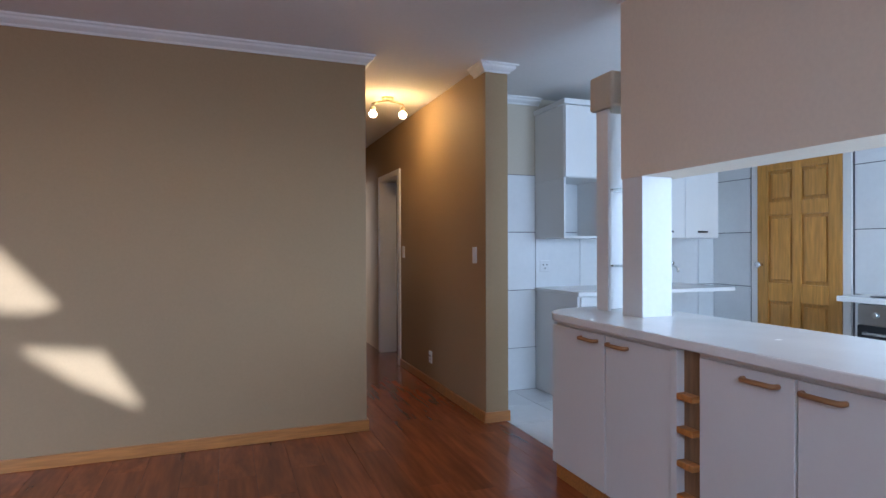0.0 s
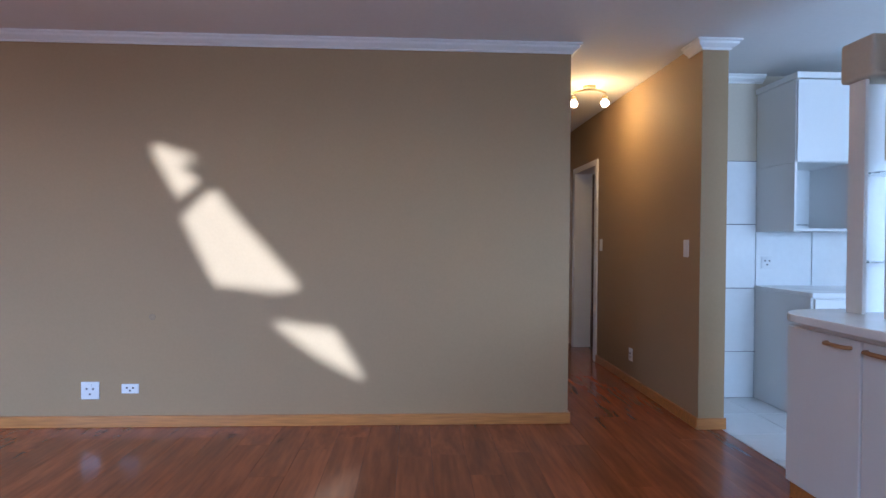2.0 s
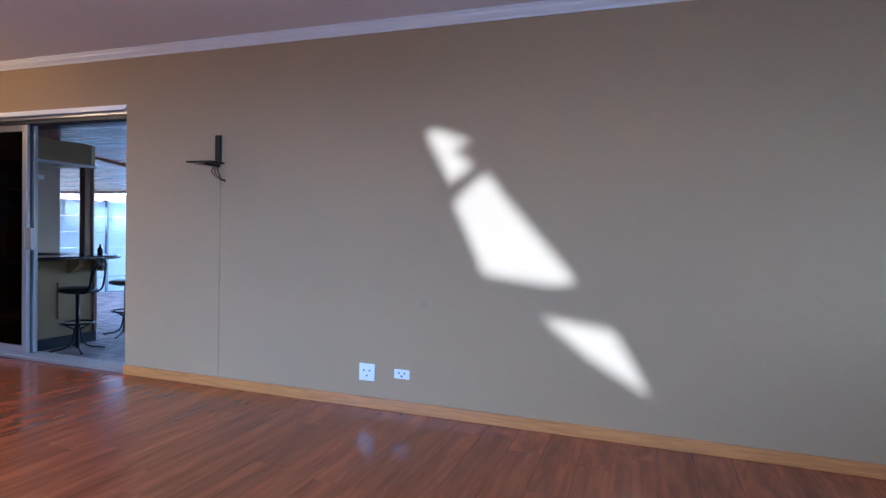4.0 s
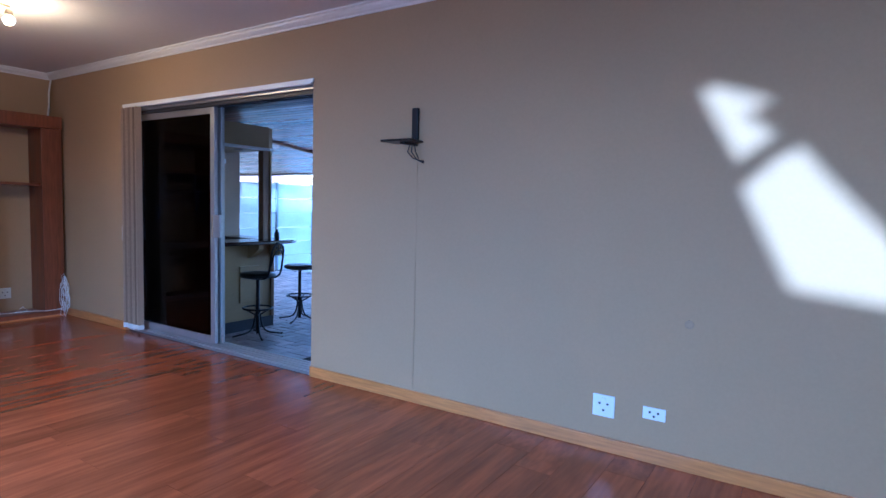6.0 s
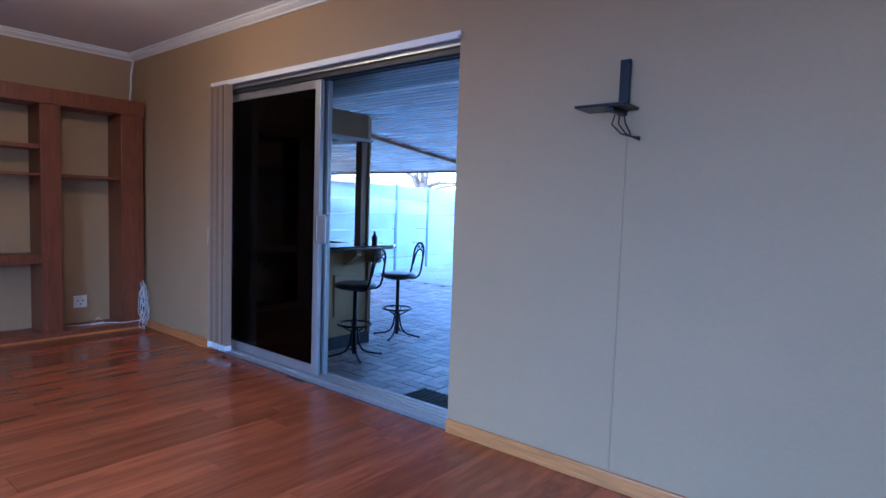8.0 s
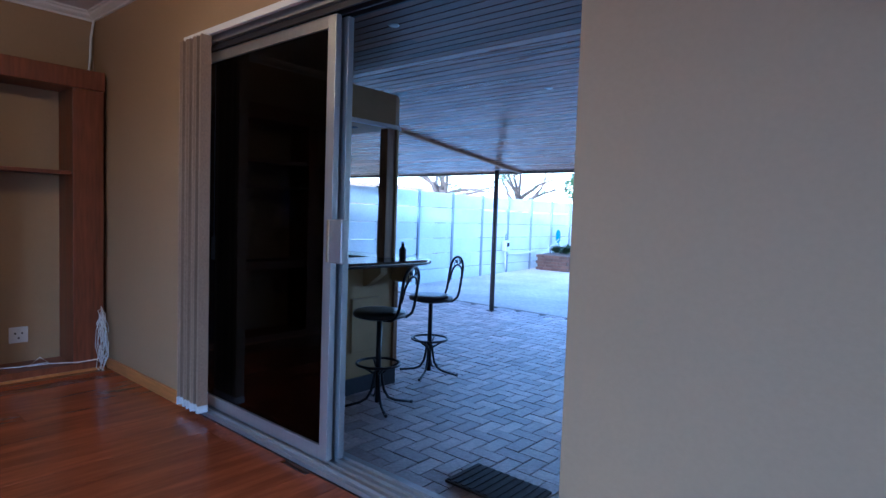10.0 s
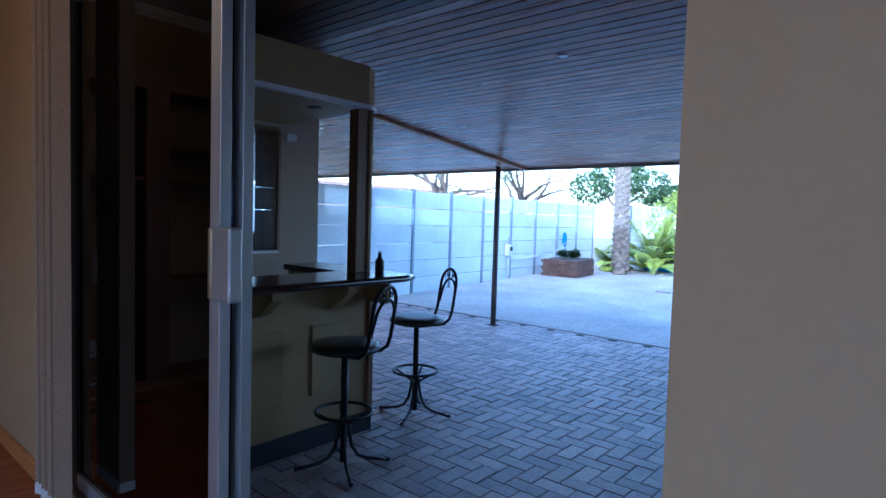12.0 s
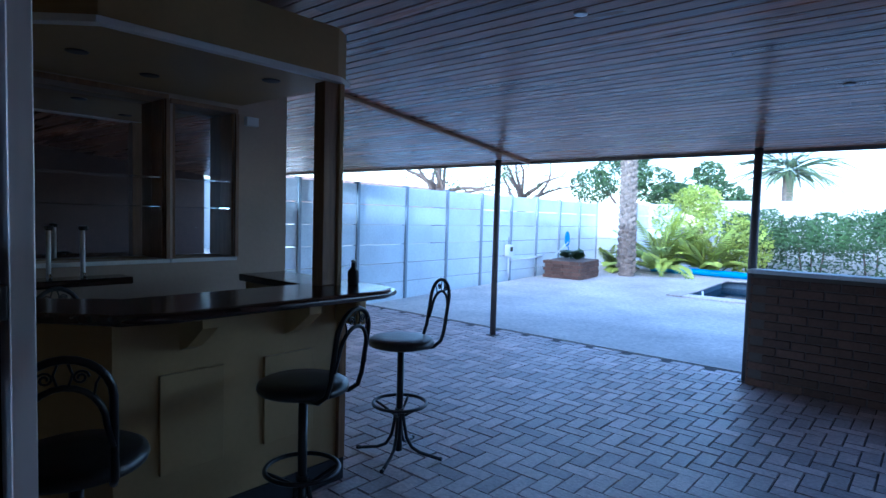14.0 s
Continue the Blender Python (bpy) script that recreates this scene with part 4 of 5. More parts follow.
def bar_stool(place, turn):
    """Turn 0 has the backrest towards +x."""
    s = thing("bar_stool", "black tubular steel bar stool with round vinyl seat and arched back", "bar stool", place, "bar stools", turn)
    part("column", lathe([(0.021, 0.03), (0.021, 0.675)], 14), M_BLKMETAL, s)
    part("collar", lathe([(0.028, 0.27), (0.028, 0.30)], 14), M_BLKMETAL, s)
    for k in range(4):
        a = math.radians(45 + 90 * k)
        prof = [(0.026, 0.27), (0.034, 0.20), (0.05, 0.12), (0.085, 0.062), (0.14, 0.035), (0.21, 0.022), (0.265, 0.012)]
        leg = part("leg", tube([(r * math.cos(a), r * math.sin(a), z) for r, z in prof], 0.0105, 8), M_BLKMETAL, s)
        part("foot_cap", tube([(0.262 * math.cos(a), 0.262 * math.sin(a), 0.0125), (0.282 * math.cos(a), 0.282 * math.sin(a), 0.0125)], 0.0125, 8), M_BLACK, leg)
        brace = [(0.022, 0.245), (0.06, 0.27), (0.11, 0.30), (0.158, 0.325)]
        part("ring_brace", tube([(r * math.cos(a), r * math.sin(a), z) for r, z in brace], 0.008, 8), M_BLKMETAL, s)
    part("foot_ring", tube([(0.165 * math.cos(i * math.tau / 32), 0.165 * math.sin(i * math.tau / 32), 0.33) for i in range(32)], 0.0105, 8, True), M_BLKMETAL, s)
    part("seat_plate", lathe([(0.10, 0.672), (0.15, 0.682), (0.15, 0.690)], 24), M_BLKMETAL, s)
    part("seat", lathe([(0.178, 0.690), (0.199, 0.697), (0.205, 0.712), (0.199, 0.730), (0.178, 0.741), (0.10, 0.744), (0.001, 0.746)], 36), M_VINYL, s, "round black vinyl cushion")
    # backrest: tube rising from below the seat, arching over, with an inner arch and scrolls

    def bow(half, top, base, z0):
        pts = []
        for sx in (-1,):
            pts += [(0.10, -half * 0.9, z0), (0.17, -half * 0.95, z0 + 0.005), (0.215, -half, z0 + 0.04), (0.235, -half, z0 + 0.10)]
        n = 12
        spring = top - half
        for i in range(n + 1):
            a = math.pi - i * math.pi / n
            z = spring + half * math.sin(a)
            pts.append((0.235 + 0.045 * (z - z0 - 0.1) / 0.3, half * math.cos(a), z))
        pts += [(0.235, half, z0 + 0.10), (0.215, half, z0 + 0.04), (0.17, half * 0.95, z0 + 0.005), (0.10, half * 0.9, z0)]
        return pts
    back = part("backrest", tube(bow(0.115, 1.09, 0.1, 0.685), 0.0115, 8), M_BLKMETAL, s)
    inner = []
    for i in range(13):
        a = math.pi - i * math.pi / 12
        inner.append((0.262 + 0.02 * math.sin(a), 0.098 * math.cos(a), 0.90 + 0.115 * math.sin(a)))
    part("inner_arch", tube([(0.25, -0.112, 0.83), *inner, (0.25, 0.112, 0.83)], 0.009, 8), M_BLKMETAL, back)
    for sx in (-1, 1):
        spiral = []
        for i in range(16):
            a = i / 15 * 1.6 * math.tau
            r = 0.020 * (1 - 0.75 * i / 15)
            spiral.append((0.282, sx * (0.040 + r * math.cos(a)), 1.040 + r * math.sin(a)))
        part("scroll", tube(spiral, 0.0035, 6), M_BLKMETAL, back)
        part("scroll_stem", tube([(0.283, sx * 0.012, 1.016), (0.284, sx * 0.022, 1.05), (0.284, sx * 0.012, 1.078)], 0.0035, 6), M_BLKMETAL, back)
        part("scroll_stem", tube([(0.281, sx * 0.070, 0.99), (0.282, sx * 0.075, 1.02), (0.282, sx * 0.085, 1.04)], 0.0035, 6), M_BLKMETAL, back)
    return s


bar_stool((-6.60, 5.12, G), 15)
bar_stool((-6.94, 6.08, G), 70)
bar_stool((-6.44, 4.17, G), -22)
bar_stool((-7.42, 4.55, G), 200)

# ---- fence ----
FX = -11.4
fence = thing("concrete_fence", "pale painted precast concrete panel fence round the garden", "fence")
PANEL_H = 0.333
pm = mesh_of("fence_panel", box(-0.02, 0.02, 0.0, 1.105, 0.0, PANEL_H - 0.012, 0.004), M_FENCE)
postm = mesh_of("fence_post", box(-0.055, 0.055, -0.026, 0.026, 0.0, 2.03, 0.005), M_POST)


def fence_run(x, y, count, turn):
    m = pose(x, y, 0, 0, 0, turn)
    for i in range(count + 1):
        p = new("fence_post", postm)
        p.parent, p.matrix_basis = fence, m @ pose(0, i * 1.16, G - 0.02)
        if i < count:
            for k in range(6):
                q = new("fence_panel", pm)
                q.parent, q.matrix_basis = fence, m @ pose(random.uniform(-0.004, 0.004), i * 1.16 + 0.027, G - 0.01 + k * PANEL_H)


fence_run(FX, 5.34, 12, 0)
fence_run(FX, 19.26, 2, -90)
gw = structure("garden_wall_back", box(-9.0, 12, 21.4, 21.6, G, 1.85), M_RENDER, "white plastered boundary wall behind the hedge", "wall")
# unseen wall, given a dark colour to cut bounced light on the bar
structure("side_wall_patio", box(-0.099, 0.0, 3.92, 9.55, G - 0.3, 2.5), M_BRICK, "unseen wall beside the patio, added dark to dim the bar", "wall")
structure("side_wall_garden", box(8.0, 8.2, 9.6, 21.6, G - 0.3, 2.3), M_RENDER, "added plastered wall out of view", "wall")

pump = thing("pool_pump_box", "grey pool timer box with pipes on the fence", "control box", (FX + 0.06, 14.45, 0.35))
part("box", box(0, 0.12, -0.09, 0.09, -0.13, 0.13, 0.01), M_PLASTIC, pump)
part("dial", box(0.121, 0.135, -0.05, 0.05, -0.02, 0.08, 0.006), M_BLACK, pump)
part("pipe", tube([(0.05, 0, -0.13), (0.05, 0, -0.62)], 0.02, 8), M_PLASTIC, pump)
part("pipe", tube([(0.06, 0.06, -0.13), (0.06, 0.10, -0.22), (0.06, 0.9, -0.24), (0.06, 1.6, -0.20)], 0.025, 8), M_PLASTIC, pump)
part("conduit", tube([(0.04, 0, 0.13), (0.04, 0.02, 0.3)], 0.012, 8), M_POST, pump)
net = thing("pool_brush", "blue pool net with white handle leaning on the fence", "pool net", (FX + 0.25, 17.0, 0.5))
part("net_head", prism([(0.12 * math.cos(i * math.tau / 16), 0.13 * math.sin(i * math.tau / 16)) for i in range(16)], -0.012, 0.012, 0.003), M_BLUE, net).matrix_basis = pose(0, 0, 0.0, 0, 90, 0) @ Matrix.Diagonal((1.6, 1, 1, 1))
part("pole", tube([(0.02, 0.02, -0.2), (0.05, 0.03, -0.79)], 0.014, 8), M_BLUE, net)
part("pole", tube([(0.05, -0.05, -0.08), (0.3, -1.5, -0.42)], 0.014, 8), M_PLASTIC, net)

# ---- plants ----


def leaf_mesh(name, clumps, count, size, mat, seed, narrow=0.45):
    """Many small folded leaves scattered in ellipsoid clumps (x, y, z, rx, ry, rz)."""
    r = random.Random(seed)
    vs, fs = [], []
    for i in range(count):
        c = clumps[r.randrange(len(clumps))]
        while True:
            d = Vector((r.uniform(-1, 1), r.uniform(-1, 1), r.uniform(-1, 1)))
            if 0.25 < d.length < 1:
                break
        if r.random() < 0.6:
            d = d.normalized() * r.uniform(0.8, 1.05)
        p = Vector((c[0] + d.x * c[3], c[1] + d.y * c[4], c[2] + d.z * c[5]))
        a = Vector((r.gauss(0, 1), r.gauss(0, 1), r.gauss(0, 0.6))).normalized()
        b = a.cross(Vector((r.gauss(0, 1), r.gauss(0, 1), r.gauss(0, 1)))).normalized()
        s = size * r.uniform(0.6, 1.3)
        n = a.cross(b) * s * 0.12
        k = len(vs)
        vs += [p - a * s * 0.5, p + b * s * narrow * 0.5 + n, p + a * s * 0.5, p - b * s * narrow * 0.5 + n]
        fs += [(k, k + 1, k + 2), (k, k + 2, k + 3)]
    me = bpy.data.meshes.new(name)
    me.from_pydata(vs, [], fs)
    me.materials.append(mat)
    return me


def shrub(name, label, place, clumps, count, size, mat, seed, narrow=0.45, category="shrub"):
    s = thing(name, label, category, place)
    crown = new("crown", leaf_mesh("crown", clumps, count, size, mat, seed, narrow))
    crown.parent = s
    r = random.Random(seed)
    for k in range(4):
        c = clumps[r.randrange(len(clumps))]
        part("stem", tube([(c[0] * 0.5, c[1] * 0.5, -0.02), (c[0] * 0.8, c[1] * 0.8, c[2] * 0.5), (c[0], c[1], c[2])], [0.03, 0.02, 0.008], 6), M_WOODT, s)
    return s


def frond_mesh(name, length, droop, mat, width=0.28, leaves=26):
    """A feather leaf along +x, arching down."""
    vs, fs = [], []
    prev = None
    for i in range(leaves + 1):
        u = i / leaves
        x, z = length * (u - 0.12 * u * u), length * (0.45 * u - droop * u * u)
        if prev:
            k = len(vs)
            vs += [(prev[0], -0.012, prev[1]), (prev[0], 0.012, prev[1]), (x, 0.01, z), (x, -0.01, z)]
            fs.append((k, k + 1, k + 2, k + 3))
        prev = (x, z)
        if u > 0.12:
            w = width * math.sin(math.pi * min(1, 0.15 + u * 0.85)) + 0.05
            for sy in (-1, 1):
                k = len(vs)
                vs += [(x, 0, z), (x + 0.045 * length / 2, sy * w * 0.5, z + 0.03), (x + 0.09 * length / 2 + w * 0.35, sy * w, z - 0.10 * w - 0.05), (x + 0.02, sy * w * 0.5, z - 0.01)]
                fs += [(k, k + 1, k + 2), (k, k + 2, k + 3)]
    me = bpy.data.meshes.new(name)
    me.from_pydata(vs, [], fs)
    me.materials.append(mat)
    return me


def palm(label, place, height, radius, fronds, length, seed, mat=M_PALM):
    r = random.Random(seed)
    t = thing("palm_tree", label, "palm tree", place)
    prof, z, i = [], -0.05, 0
    while z < height:
        f = 1.0 + (0.35 * math.exp(-z * 1.2))
        prof += [(radius * f * 0.92, z), (radius * f * 1.10, z + 0.10), (radius * f * 0.95, z + 0.115)]
        z += 0.12
    trunk = part("trunk", lathe(prof, 20), M_BARK, t)
    chip = mesh_of("bark_stub", box(-0.03, 0.05, -0.055, 0.055, 0, 0.10, 0.012), M_BARK)
    zz = 0.1
    k = 0
    while zz < min(height, 3.2) and k < 160:
        a = k * 2.399
        f = radius * (1.0 + 0.35 * math.exp(-zz * 1.2))
        o = new("bark_stub", chip)
        o.parent, o.matrix_basis = trunk, pose(f * math.cos(a), f * math.sin(a), zz, 0, 25, math.degrees(a))
        zz += 0.022
        k += 1
    fm = [frond_mesh("frond", length, d, mat) for d in (0.35, 0.6, 0.95)]
    for i in range(fronds):
        o = new("frond", fm[i % 3])
        o.parent = t
        o.matrix_basis = pose(0, 0, height, r.uniform(-15, 15), r.uniform(-35, 25), i * 137.5 + r.uniform(-10, 10))
    return t


palm("palm tree with thick grey-brown scaly trunk by the pool", (-9.6, 17.0, G), 5.2, 0.125, 20, 2.4, 3)
palm("distant date palm with drooping grey-green fronds", (-11.0, 49.9, G), 5.2, 0.35, 60, 4.4, 4)


def fan_plant(place, count, seed, mat, length):
    r = random.Random(seed)
    t = thing("cycad_plant", "bright green plant with long arching leaves in the pool bed", "plant", place)
    fm = [frond_mesh("leaf", length * s, d, mat, 0.2, 20) for s, d in ((1, 0.25), (0.8, 0.5), (0.9, 0.75))]
    for i in range(count):
        o = new("leaf", fm[i % 3])
        o.parent = t
        o.matrix_basis = pose(0, 0, 0.02, 0, r.uniform(-62, -8), i * 137.5 + r.uniform(-15, 15))
    return t


fan_plant((-9.15, 18.2, G - 0.02), 26, 5, M_LEAFY, 1.7)
fan_plant((-8.3, 18.75, G - 0.02), 22, 6, M_LEAFY, 1.5)
fan_plant((-10.2, 17.9, G - 0.05), 12, 7, M_LEAFY, 0.9)
shrub("shrub", "tall bright green leafy shrub behind the pool", (-9.0, 19.3, G - 0.2), [(0, 0, 1.5, 0.8, 0.6, 0.7), (0.9, 0, 1.2, 0.7, 0.6, 0.7), (0.3, 0.2, 2.0, 0.6, 0.5, 0.4), (1.5, 0.1, 0.9, 0.6, 0.5, 0.7)], 5200, 0.11, M_LEAFY, 11)
for i in range(9):
    r = random.Random(40 + i)
    x = -7.4 + 1.25 * i
    h = 0.95 + 0.4 * r.random() + (0.35 if i in (4, 5) else 0)
    shrub("hedge_shrub", "dense dark green hedge shrub along the garden wall", (x, 19.7 + r.uniform(-0.2, 0.2), G - 0.2),
          [(0, 0, h * 0.75, 0.75, 0.6, h * 0.7), (0.3, -0.2, h * 1.15, 0.45, 0.4, h * 0.45), (-0.3, 0.1, h * 1.1, 0.5, 0.4, h * 0.4)], 3600, 0.10, M_LEAF, 60 + i)


def leafy_tree(label, place, height, crown, count, seed, mat, leaf):
    t = thing("tree", label, "tree", place)
    r = random.Random(seed)
    part("trunk", tube([(0, 0, -0.1), (0.05, 0.03, height * 0.3), (0.0, 0.1, height * 0.62)], [0.2, 0.15, 0.09], 10), M_WOODT, t)
    for k in range(7):
        c = crown[k % len(crown)]
        part("limb", tube([(0.0, 0.05, height * 0.45), (c[0] * 0.4, c[1] * 0.4, height * 0.62), (c[0], c[1], c[2])], [0.08, 0.05, 0.015], 7), M_WOODT, t)
    if count:
        o = new("crown", leaf_mesh("crown", crown, count, leaf, mat, seed))
        o.parent = t
    return t


crown = [(0, 0, 3.6, 1.3, 1.3, 0.9), (1.2, 0.3, 3.2, 1.1, 1.0, 0.8), (-1.3, -0.2, 3.1, 1.0, 1.0, 0.8), (0.3, 0.2, 4.5, 0.9, 0.9, 0.7), (1.9, 0.9, 2.6, 0.9, 0.8, 0.7)]
leafy_tree("green leafy garden tree beyond the fence", (-14.6, 29.0, G), 4.4, crown, 9000, 21, M_LEAF, 0.16)
leafy_tree("distant green tree beyond the garden wall", (-14.0, 40.0, G), 4.0, crown, 4000, 22, M_LEAF, 0.25)
shrub("shrub", "distant green bush beyond the garden wall", (2.5, 48.0, G), [(0, 0, 3.0, 2.2, 1.5, 1.0)], 1500, 0.3, M_LEAF, 23)


def bare_tree(place, seed, height):
    r = random.Random(seed)
    t = thing("tree", "bare grey-brown tree with a few leaves beyond the fence", "tree", place)
    part("trunk", tube([(0, 0, -0.1), (0.1, 0, height * 0.3), (0.05, 0.1, height * 0.55)], [0.28, 0.22, 0.16], 10), M_WOODT, t)
    tips = []
    for k in range(9):
        a, e = r.uniform(0, math.tau), r.uniform(0.5, 1.2)
        s = Vector((0.06, 0.06, height * r.uniform(0.35, 0.55)))
        pts, p, d = [s], s.copy(), Vector((math.cos(a) * math.cos(e), math.sin(a) * math.cos(e), math.sin(e)))
        for j in range(6):
            d = (d + Vector((r.uniform(-0.35, 0.35), r.uniform(-0.35, 0.35), r.uniform(-0.2, 0.25)))).normalized()
            p = p + d * height * 0.11
            pts.append(p.copy())
        limb = part("limb", tube(pts, [0.1, 0.085, 0.07, 0.055, 0.04, 0.025, 0.012], 7), M_WOODT, t)
        tips.append((*pts[-1], 0.35, 0.35, 0.3))
        for j in (2, 3, 4, 5):
            q = pts[j]
            w = Vector((r.uniform(-1, 1), r.uniform(-1, 1), r.uniform(-0.2, 0.8))).normalized()
            part("twig", tube([q, q + w * 0.35, q + w * 0.6 + Vector((0, 0, 0.15))], [0.028, 0.016, 0.006], 5), M_WOODT, limb)
            tips.append((*(q + w * 0.6), 0.3, 0.3, 0.25))
    o = new("crown", leaf_mesh("crown", tips, 700, 0.11, M_LEAF, seed))
    o.parent = t


bare_tree((-18.5, 20.6, G), 31, 4.6)
bare_tree((-17.0, 24.2, G), 32, 4.4)

nh = thing("neighbour_house", "neighbouring house with a terracotta tiled roof behind the fence", "house", (-24.0, 21.5, G - 0.75))
part("wall", box(-3, 3, -5.5, 5.5, 0.38, 2.2), M_RENDER, nh)
bm = bmesh.new()
pr = [(-3.6, 2.15), (0, 3.6), (3.6, 2.15), (3.6, 2.25), (0, 3.72), (-3.6, 2.25)]
a = [bm.verts.new((x, -6.0, z)) for x, z in pr]
b = [bm.verts.new((x, 6.0, z)) for x, z in pr]
for i in range(6):
    bm.faces.new((a[i], b[i], b[(i + 1) % 6], a[(i + 1) % 6]))
bm.faces.new(a[::-1])
bm.faces.new(b)
bmesh.ops.recalc_face_normals(bm, faces=bm.faces)
roof = part("roof", bm, M_ROOFT, nh)
rm = mesh_of("roof_tile", tube([(0, 0, 0), (0.36, 0, 0)], 0.07, 6), M_ROOFT)
n = 0
slope = math.degrees(math.atan2(1.47, 3.6))
for j in range(12):
    for i in range(24):
        o = new("roof_tile", rm)
        o.parent = roof
        o.matrix_basis = pose(0.1 + j * 0.29, -5.9 + i * 0.5, 3.70 - (0.1 + j * 0.29) * 1.47 / 3.6, 0, slope, 0)


# ---- bricks, tiles, planks and pavers ----
def brick_run(parent, name, mesh, m, columns, courses, w, h, joint):
    for c in range(courses):
        for i in range(columns):
            o = new(name, mesh)
            o.parent = parent
            o.matrix_basis = m @ pose((i + (0.5 if c % 2 else 0.0)) * (w + joint), random.uniform(-0.002, 0.002), c * (h + joint))


bw2 = structure("wall_braai", box(-5.75, -1.2, 9.47, 9.60, G, 0.745), M_MORTAR, "low dark brick wall with a coping beside the patio", "wall")
bmesh_brick = mesh_of("brick", box(0.0, 0.215, 0.0, 0.03, 0.0, 0.066, 0.004), M_BRICK)
brick_run(bw2, "brick", bmesh_brick, pose(-5.75, 9.445, G + 0.004), 18, 13, 0.215, 0.066, 0.012)
endb = mesh_of("brick", box(0.0, 0.03, 0.0, 0.12, 0.0, 0.066, 0.004), M_BRICK)
for c in range(13):
    o = new("brick", endb)
    o.parent, o.matrix_basis = bw2, pose(-5.772, 9.476, G + 0.004 + c * 0.078)
part("coping", box(-5.79, -1.2, 9.43, 9.62, 0.746, 0.785, 0.006), M_FENCE, bw2)

pl = thing("brick_planter", "low red brick planter with pale joints by the fence", "planter", (-10.95, 15.4, G))
part("core", box(0.03, 0.92, 0.03, 1.0, 0.0, 0.40), M_MORTAR, pl)
pbr = mesh_of("brick", box(0.0, 0.21, 0.0, 0.03, 0.0, 0.068, 0.004), M_BRICK)
for c in range(5):
    for i in range(4):
        o = new("brick", pbr)
        o.parent, o.matrix_basis = pl, pose((i + (0.3 if c % 2 else 0)) * 0.223, 0.002, 0.006 + c * 0.08)
        o = new("brick", pbr)
        o.parent, o.matrix_basis = pl, pose(0.948, 0.02 + (i + (0.3 if c % 2 else 0)) * 0.223, 0.006 + c * 0.08, 0, 0, 90)
fan_plant((-10.5, 15.9, G + 0.39), 6, 9, M_LEAF, 0.35)

# the garden, its fence and what lies beyond stand slightly askew to the house
ASKEW = Matrix.Translation((-4.4, 3.5, 0)) @ pose(0, 0, 0, 0, 0, 2.1) @ Matrix.Translation((4.4, -3.5, 0))
GARDEN = ("concrete_fence", "garden_wall_back", "pool_pump_box", "pool_brush", "palm_tree", "cycad_plant", "shrub", "hedge_shrub", "tree", "neighbour_house", "brick_planter", "pool_cover_roll")
# and the ground beyond the patio climbs gently
SLOPE = Matrix.Translation((0, PAVE_END, G)) @ pose(0, 0, 0, 1.7) @ Matrix.Translation((0, -PAVE_END, -G))
LEVEL = ("concrete_fence", "garden_wall_back", "tree", "neighbour_house")
for ob in list(scene.objects):
    kind = ob.name.split(".")[0]
    if ob.parent is None and kind in GARDEN:
        ob.matrix_basis = (ASKEW if kind in LEVEL or ob.location.y > 30 else SLOPE @ ASKEW) @ ob.matrix_basis
    elif kind in ("pavement", "swimming_pool"):
        ob.matrix_basis = SLOPE @ ob.matrix_basis

# kitchen wall tiles and floor tiles
ktile = mesh_of("tile", box(0.0, 0.454, 0.0, 0.010, 0.0, 0.499, 0.002), M_TILE)
kw = structure("wall_tiles", box(2.058, 4.755, 4.283, 4.289, 0.0, 1.88), M_GROUT, "white ceramic wall tiles with dark joints", "tiles")
for i in range(7):
    for k in range(5):
        x0, x1 = max(2.06, 2.248 + (i - 1) * 0.46), min(4.75, 2.248 + i * 0.46)
        z0, z1 = max(0.003, 0.37 + (k - 1) * 0.505), min(1.88, 0.37 + k * 0.505)
        if x1 - x0 > 0.05 and z1 - z0 > 0.05:
            o = new("tile", ktile)
            o.parent = kw
            o.matrix_basis = pose(x0 + 0.003, 4.272, z0) @ Matrix.Diagonal(((x1 - x0) / 0.46, 1, (z1 - z0) / 0.505, 1))
kw2 = structure("wall_tiles_east", box(4.753, 4.759, -0.6, 4.27, 0.0, 2.0), M_GROUT, "white ceramic wall tiles with dark joints", "tiles")
for y0, y1 in ((3.83, 4.27), (0.2, 0.66), (0.66, 1.12), (1.12, 1.58), (1.58, 2.04), (2.04, 2.5), (2.5, 2.88)):
    for k in range(5):
        z0, z1 = max(0.003, 0.37 + (k - 1) * 0.505), min(2.0, 0.37 + k * 0.505)
        o = new("tile", ktile)
        o.parent = kw2
        o.matrix_basis = pose(4.752, y0 + 0.003, z0, 0, 0, 90) @ Matrix.Diagonal(((y1 - y0) / 0.46, 1, (z1 - z0) / 0.505, 1))
ft = mesh_of("tile", box(0.0, 0.424, 0.0, 0.424, 0.0, 0.009, 0.002), M_TILE)
for i in range(7):
    for j in range(12):
        x, yy = 2.043 + i * 0.43, 4.288 - (j + 1) * 0.43
        if x > 4.7 or yy < -0.9:
            continue
        o = new("tile", ft)
        o.parent = kfloor
        o.matrix_basis = pose(x, yy, -0.0095) @ Matrix.Diagonal((min(1, (4.755 - x) / 0.43), 1, 1, 1))

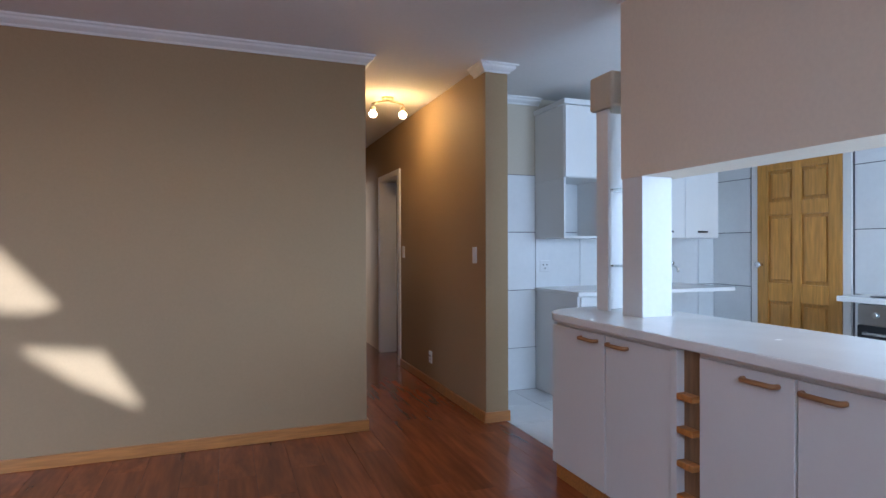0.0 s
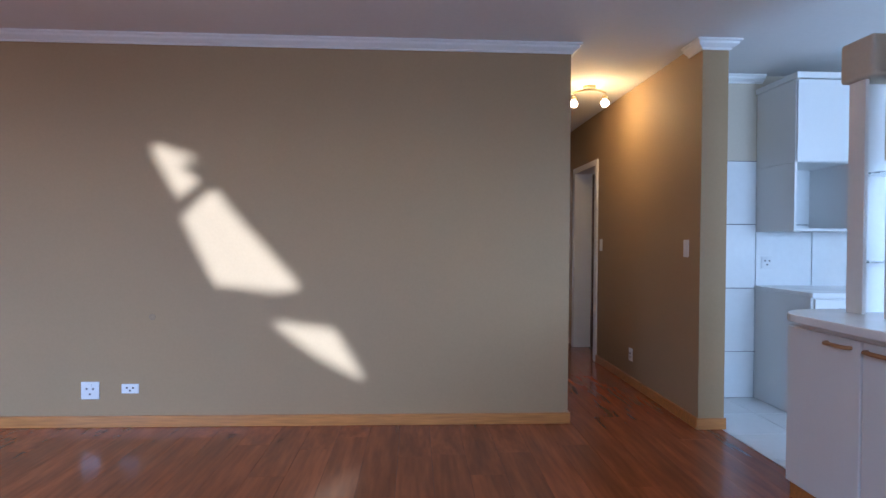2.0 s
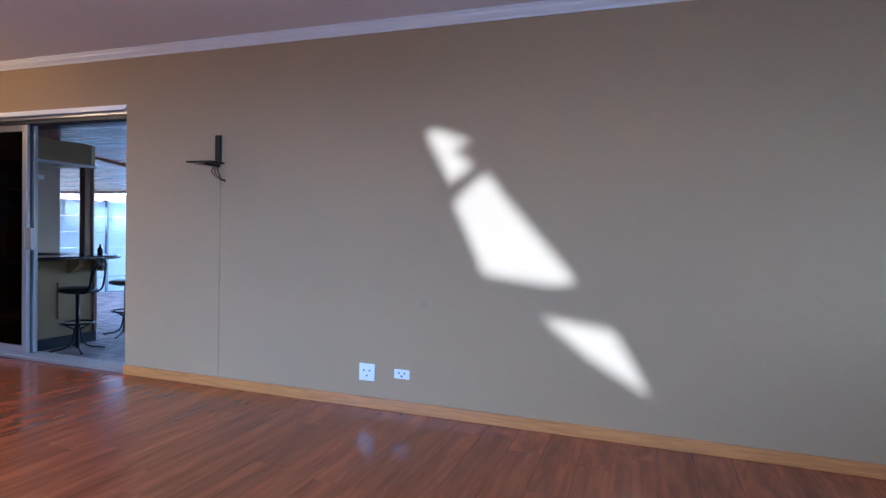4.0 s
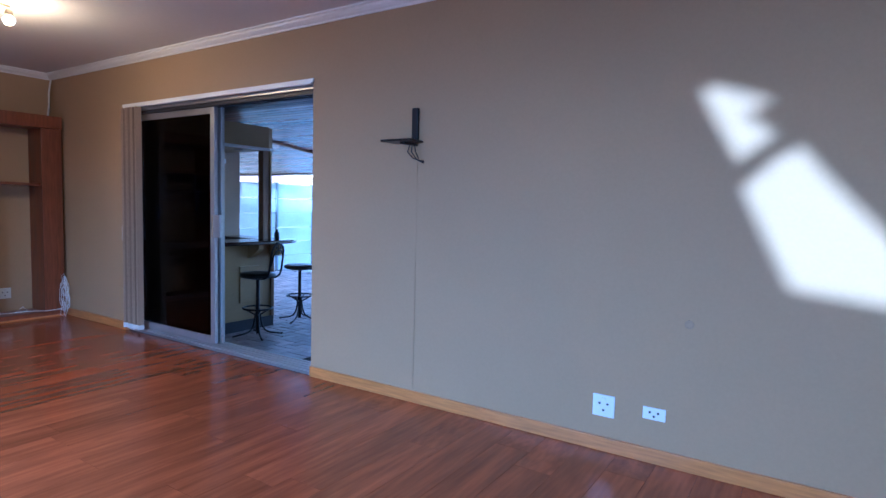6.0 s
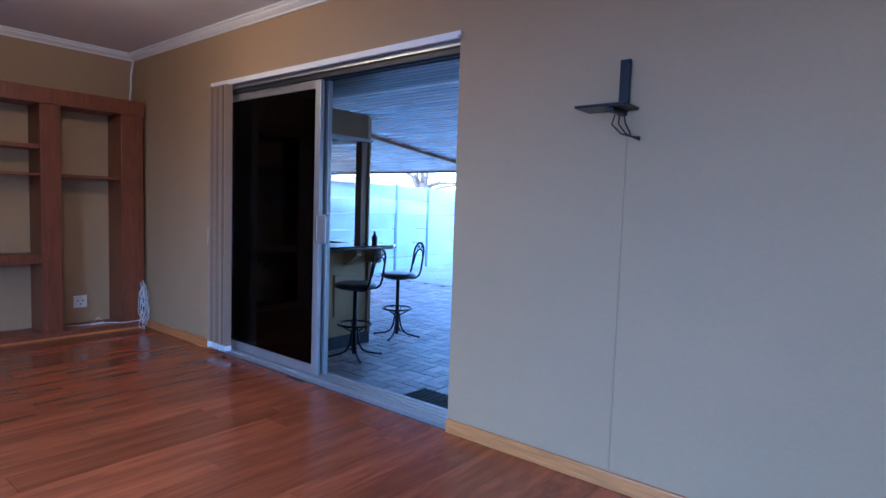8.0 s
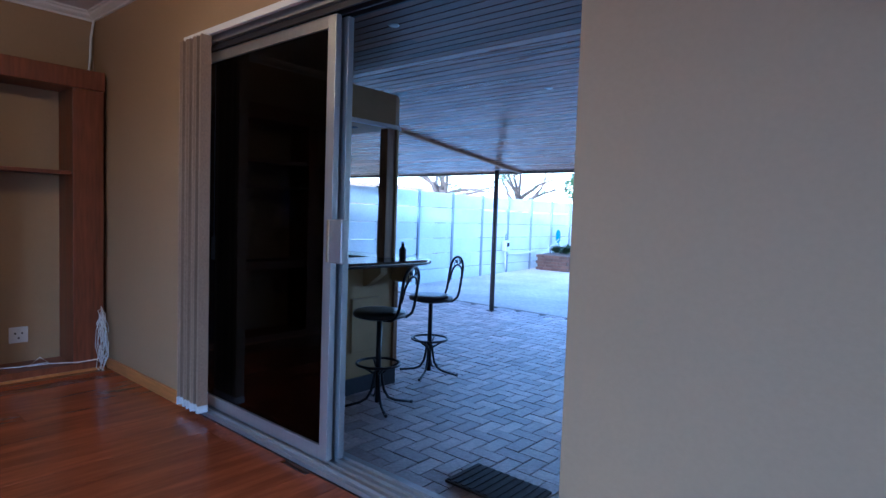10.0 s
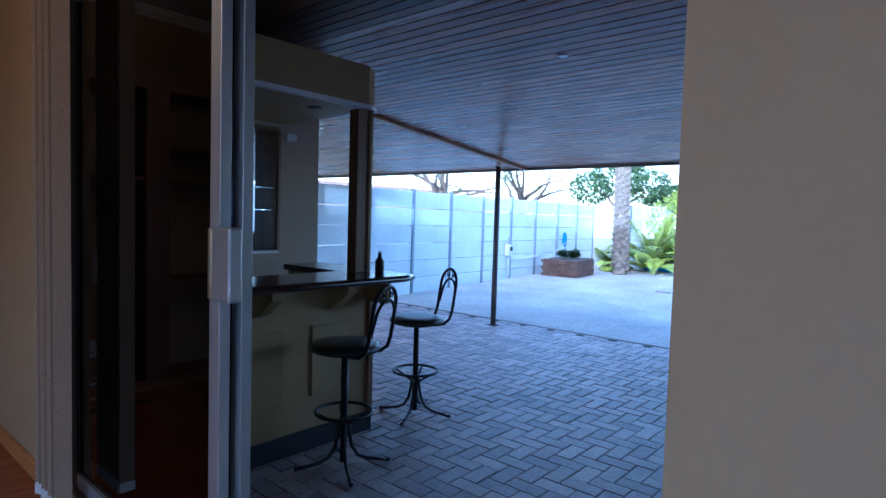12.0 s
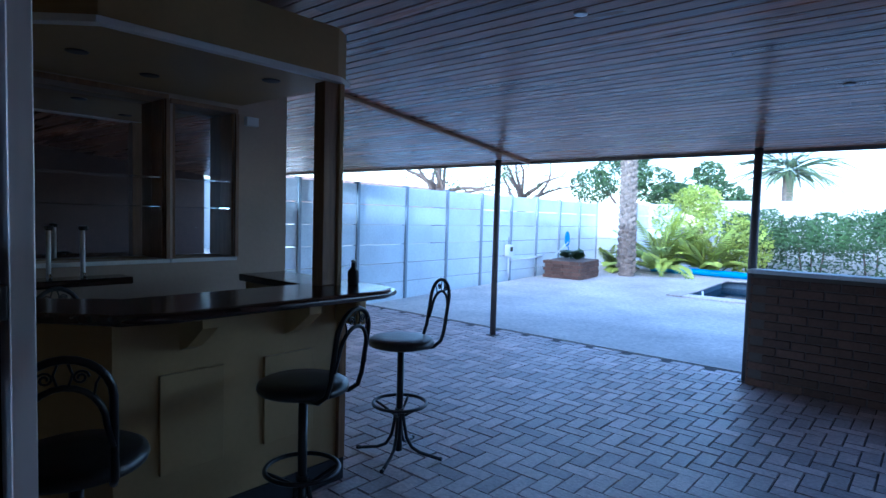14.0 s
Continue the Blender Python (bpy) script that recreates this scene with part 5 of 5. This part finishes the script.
# laminate planks along y
plank = mesh_of("plank", box(0.0, 0.1915, 0.0, 1.278, 0.0, 0.0115), M_LAM)
rows_made = 0
for i in range(54):
    x = -8.38 + i * 0.193
    if x > 2.03:
        break
    top = TV - 0.001 if x + 0.193 < 1.05 else 7.5
    low, r = -0.85, random.Random(200 + i)
    yy = low - r.uniform(0, 1.2)
    while yy < top:
        a, b = max(yy, low), min(yy + 1.28, top)
        if b - a > 0.03:
            o = new("plank", plank)
            o.parent = floor
            wide = min(0.193, 2.036 - x) / 0.193
            o.matrix_basis = pose(x, a, -0.0115) @ Matrix.Diagonal((wide, (b - a) / 1.28, 1, 1))
        yy += 1.28

# herringbone pavers on the patio
CELL = 0.112
pav_h = mesh_of("paver", box(0.003, 2 * CELL - 0.003, 0.003, CELL - 0.003, -0.03, 0.0, 0.003), M_PAVER)
pav_v = mesh_of("paver", box(0.003, CELL - 0.003, 0.003, 2 * CELL - 0.003, -0.03, 0.0, 0.003), M_PAVER)
vs, fs = [], []
nx, ny = int((11.5 - 0.3) / CELL), int((PAVE_END - 3.93) / CELL)
r = random.Random(77)
for i in range(nx):
    for j in range(ny):
        kind = (i - j) % 4
        if kind not in (0, 3):
            continue
        x, yy, tilt = -11.5 + i * CELL, 3.93 + j * CELL, r.uniform(-0.003, 0.002)
        if kind == 3 and j == ny - 1:
            continue
        if -6.75 < x < -4.75 and 4.0 < yy < 7.1:
            o = new("paver", pav_h if kind == 0 else pav_v)
            o.parent, o.matrix_basis = pave_bed, pose(x, yy, G + tilt)
        else:
            w, d = (2 * CELL, CELL) if kind == 0 else (CELL, 2 * CELL)
            k, e, z = len(vs), 0.0035, G + tilt
            x0, x1, y0, y1 = x + e, x + w - e, yy + e, yy + d - e
            vs += [(x0, y0, z - 0.03), (x1, y0, z - 0.03), (x1, y1, z - 0.03), (x0, y1, z - 0.03),
                   (x0 + e, y0 + e, z), (x1 - e, y0 + e, z), (x1 - e, y1 - e, z), (x0 + e, y1 - e, z)]
            fs += [(k, k + 1, k + 5, k + 4), (k + 1, k + 2, k + 6, k + 5), (k + 2, k + 3, k + 7, k + 6), (k + 3, k, k + 4, k + 7), (k + 4, k + 5, k + 6, k + 7)]
me = bpy.data.meshes.new("pavers")
me.from_pydata(vs, [], fs)
me.materials.append(M_PAVER)
rest = tagged(new("pavers", me), kind="stuff")
rest.parent = pave_bed
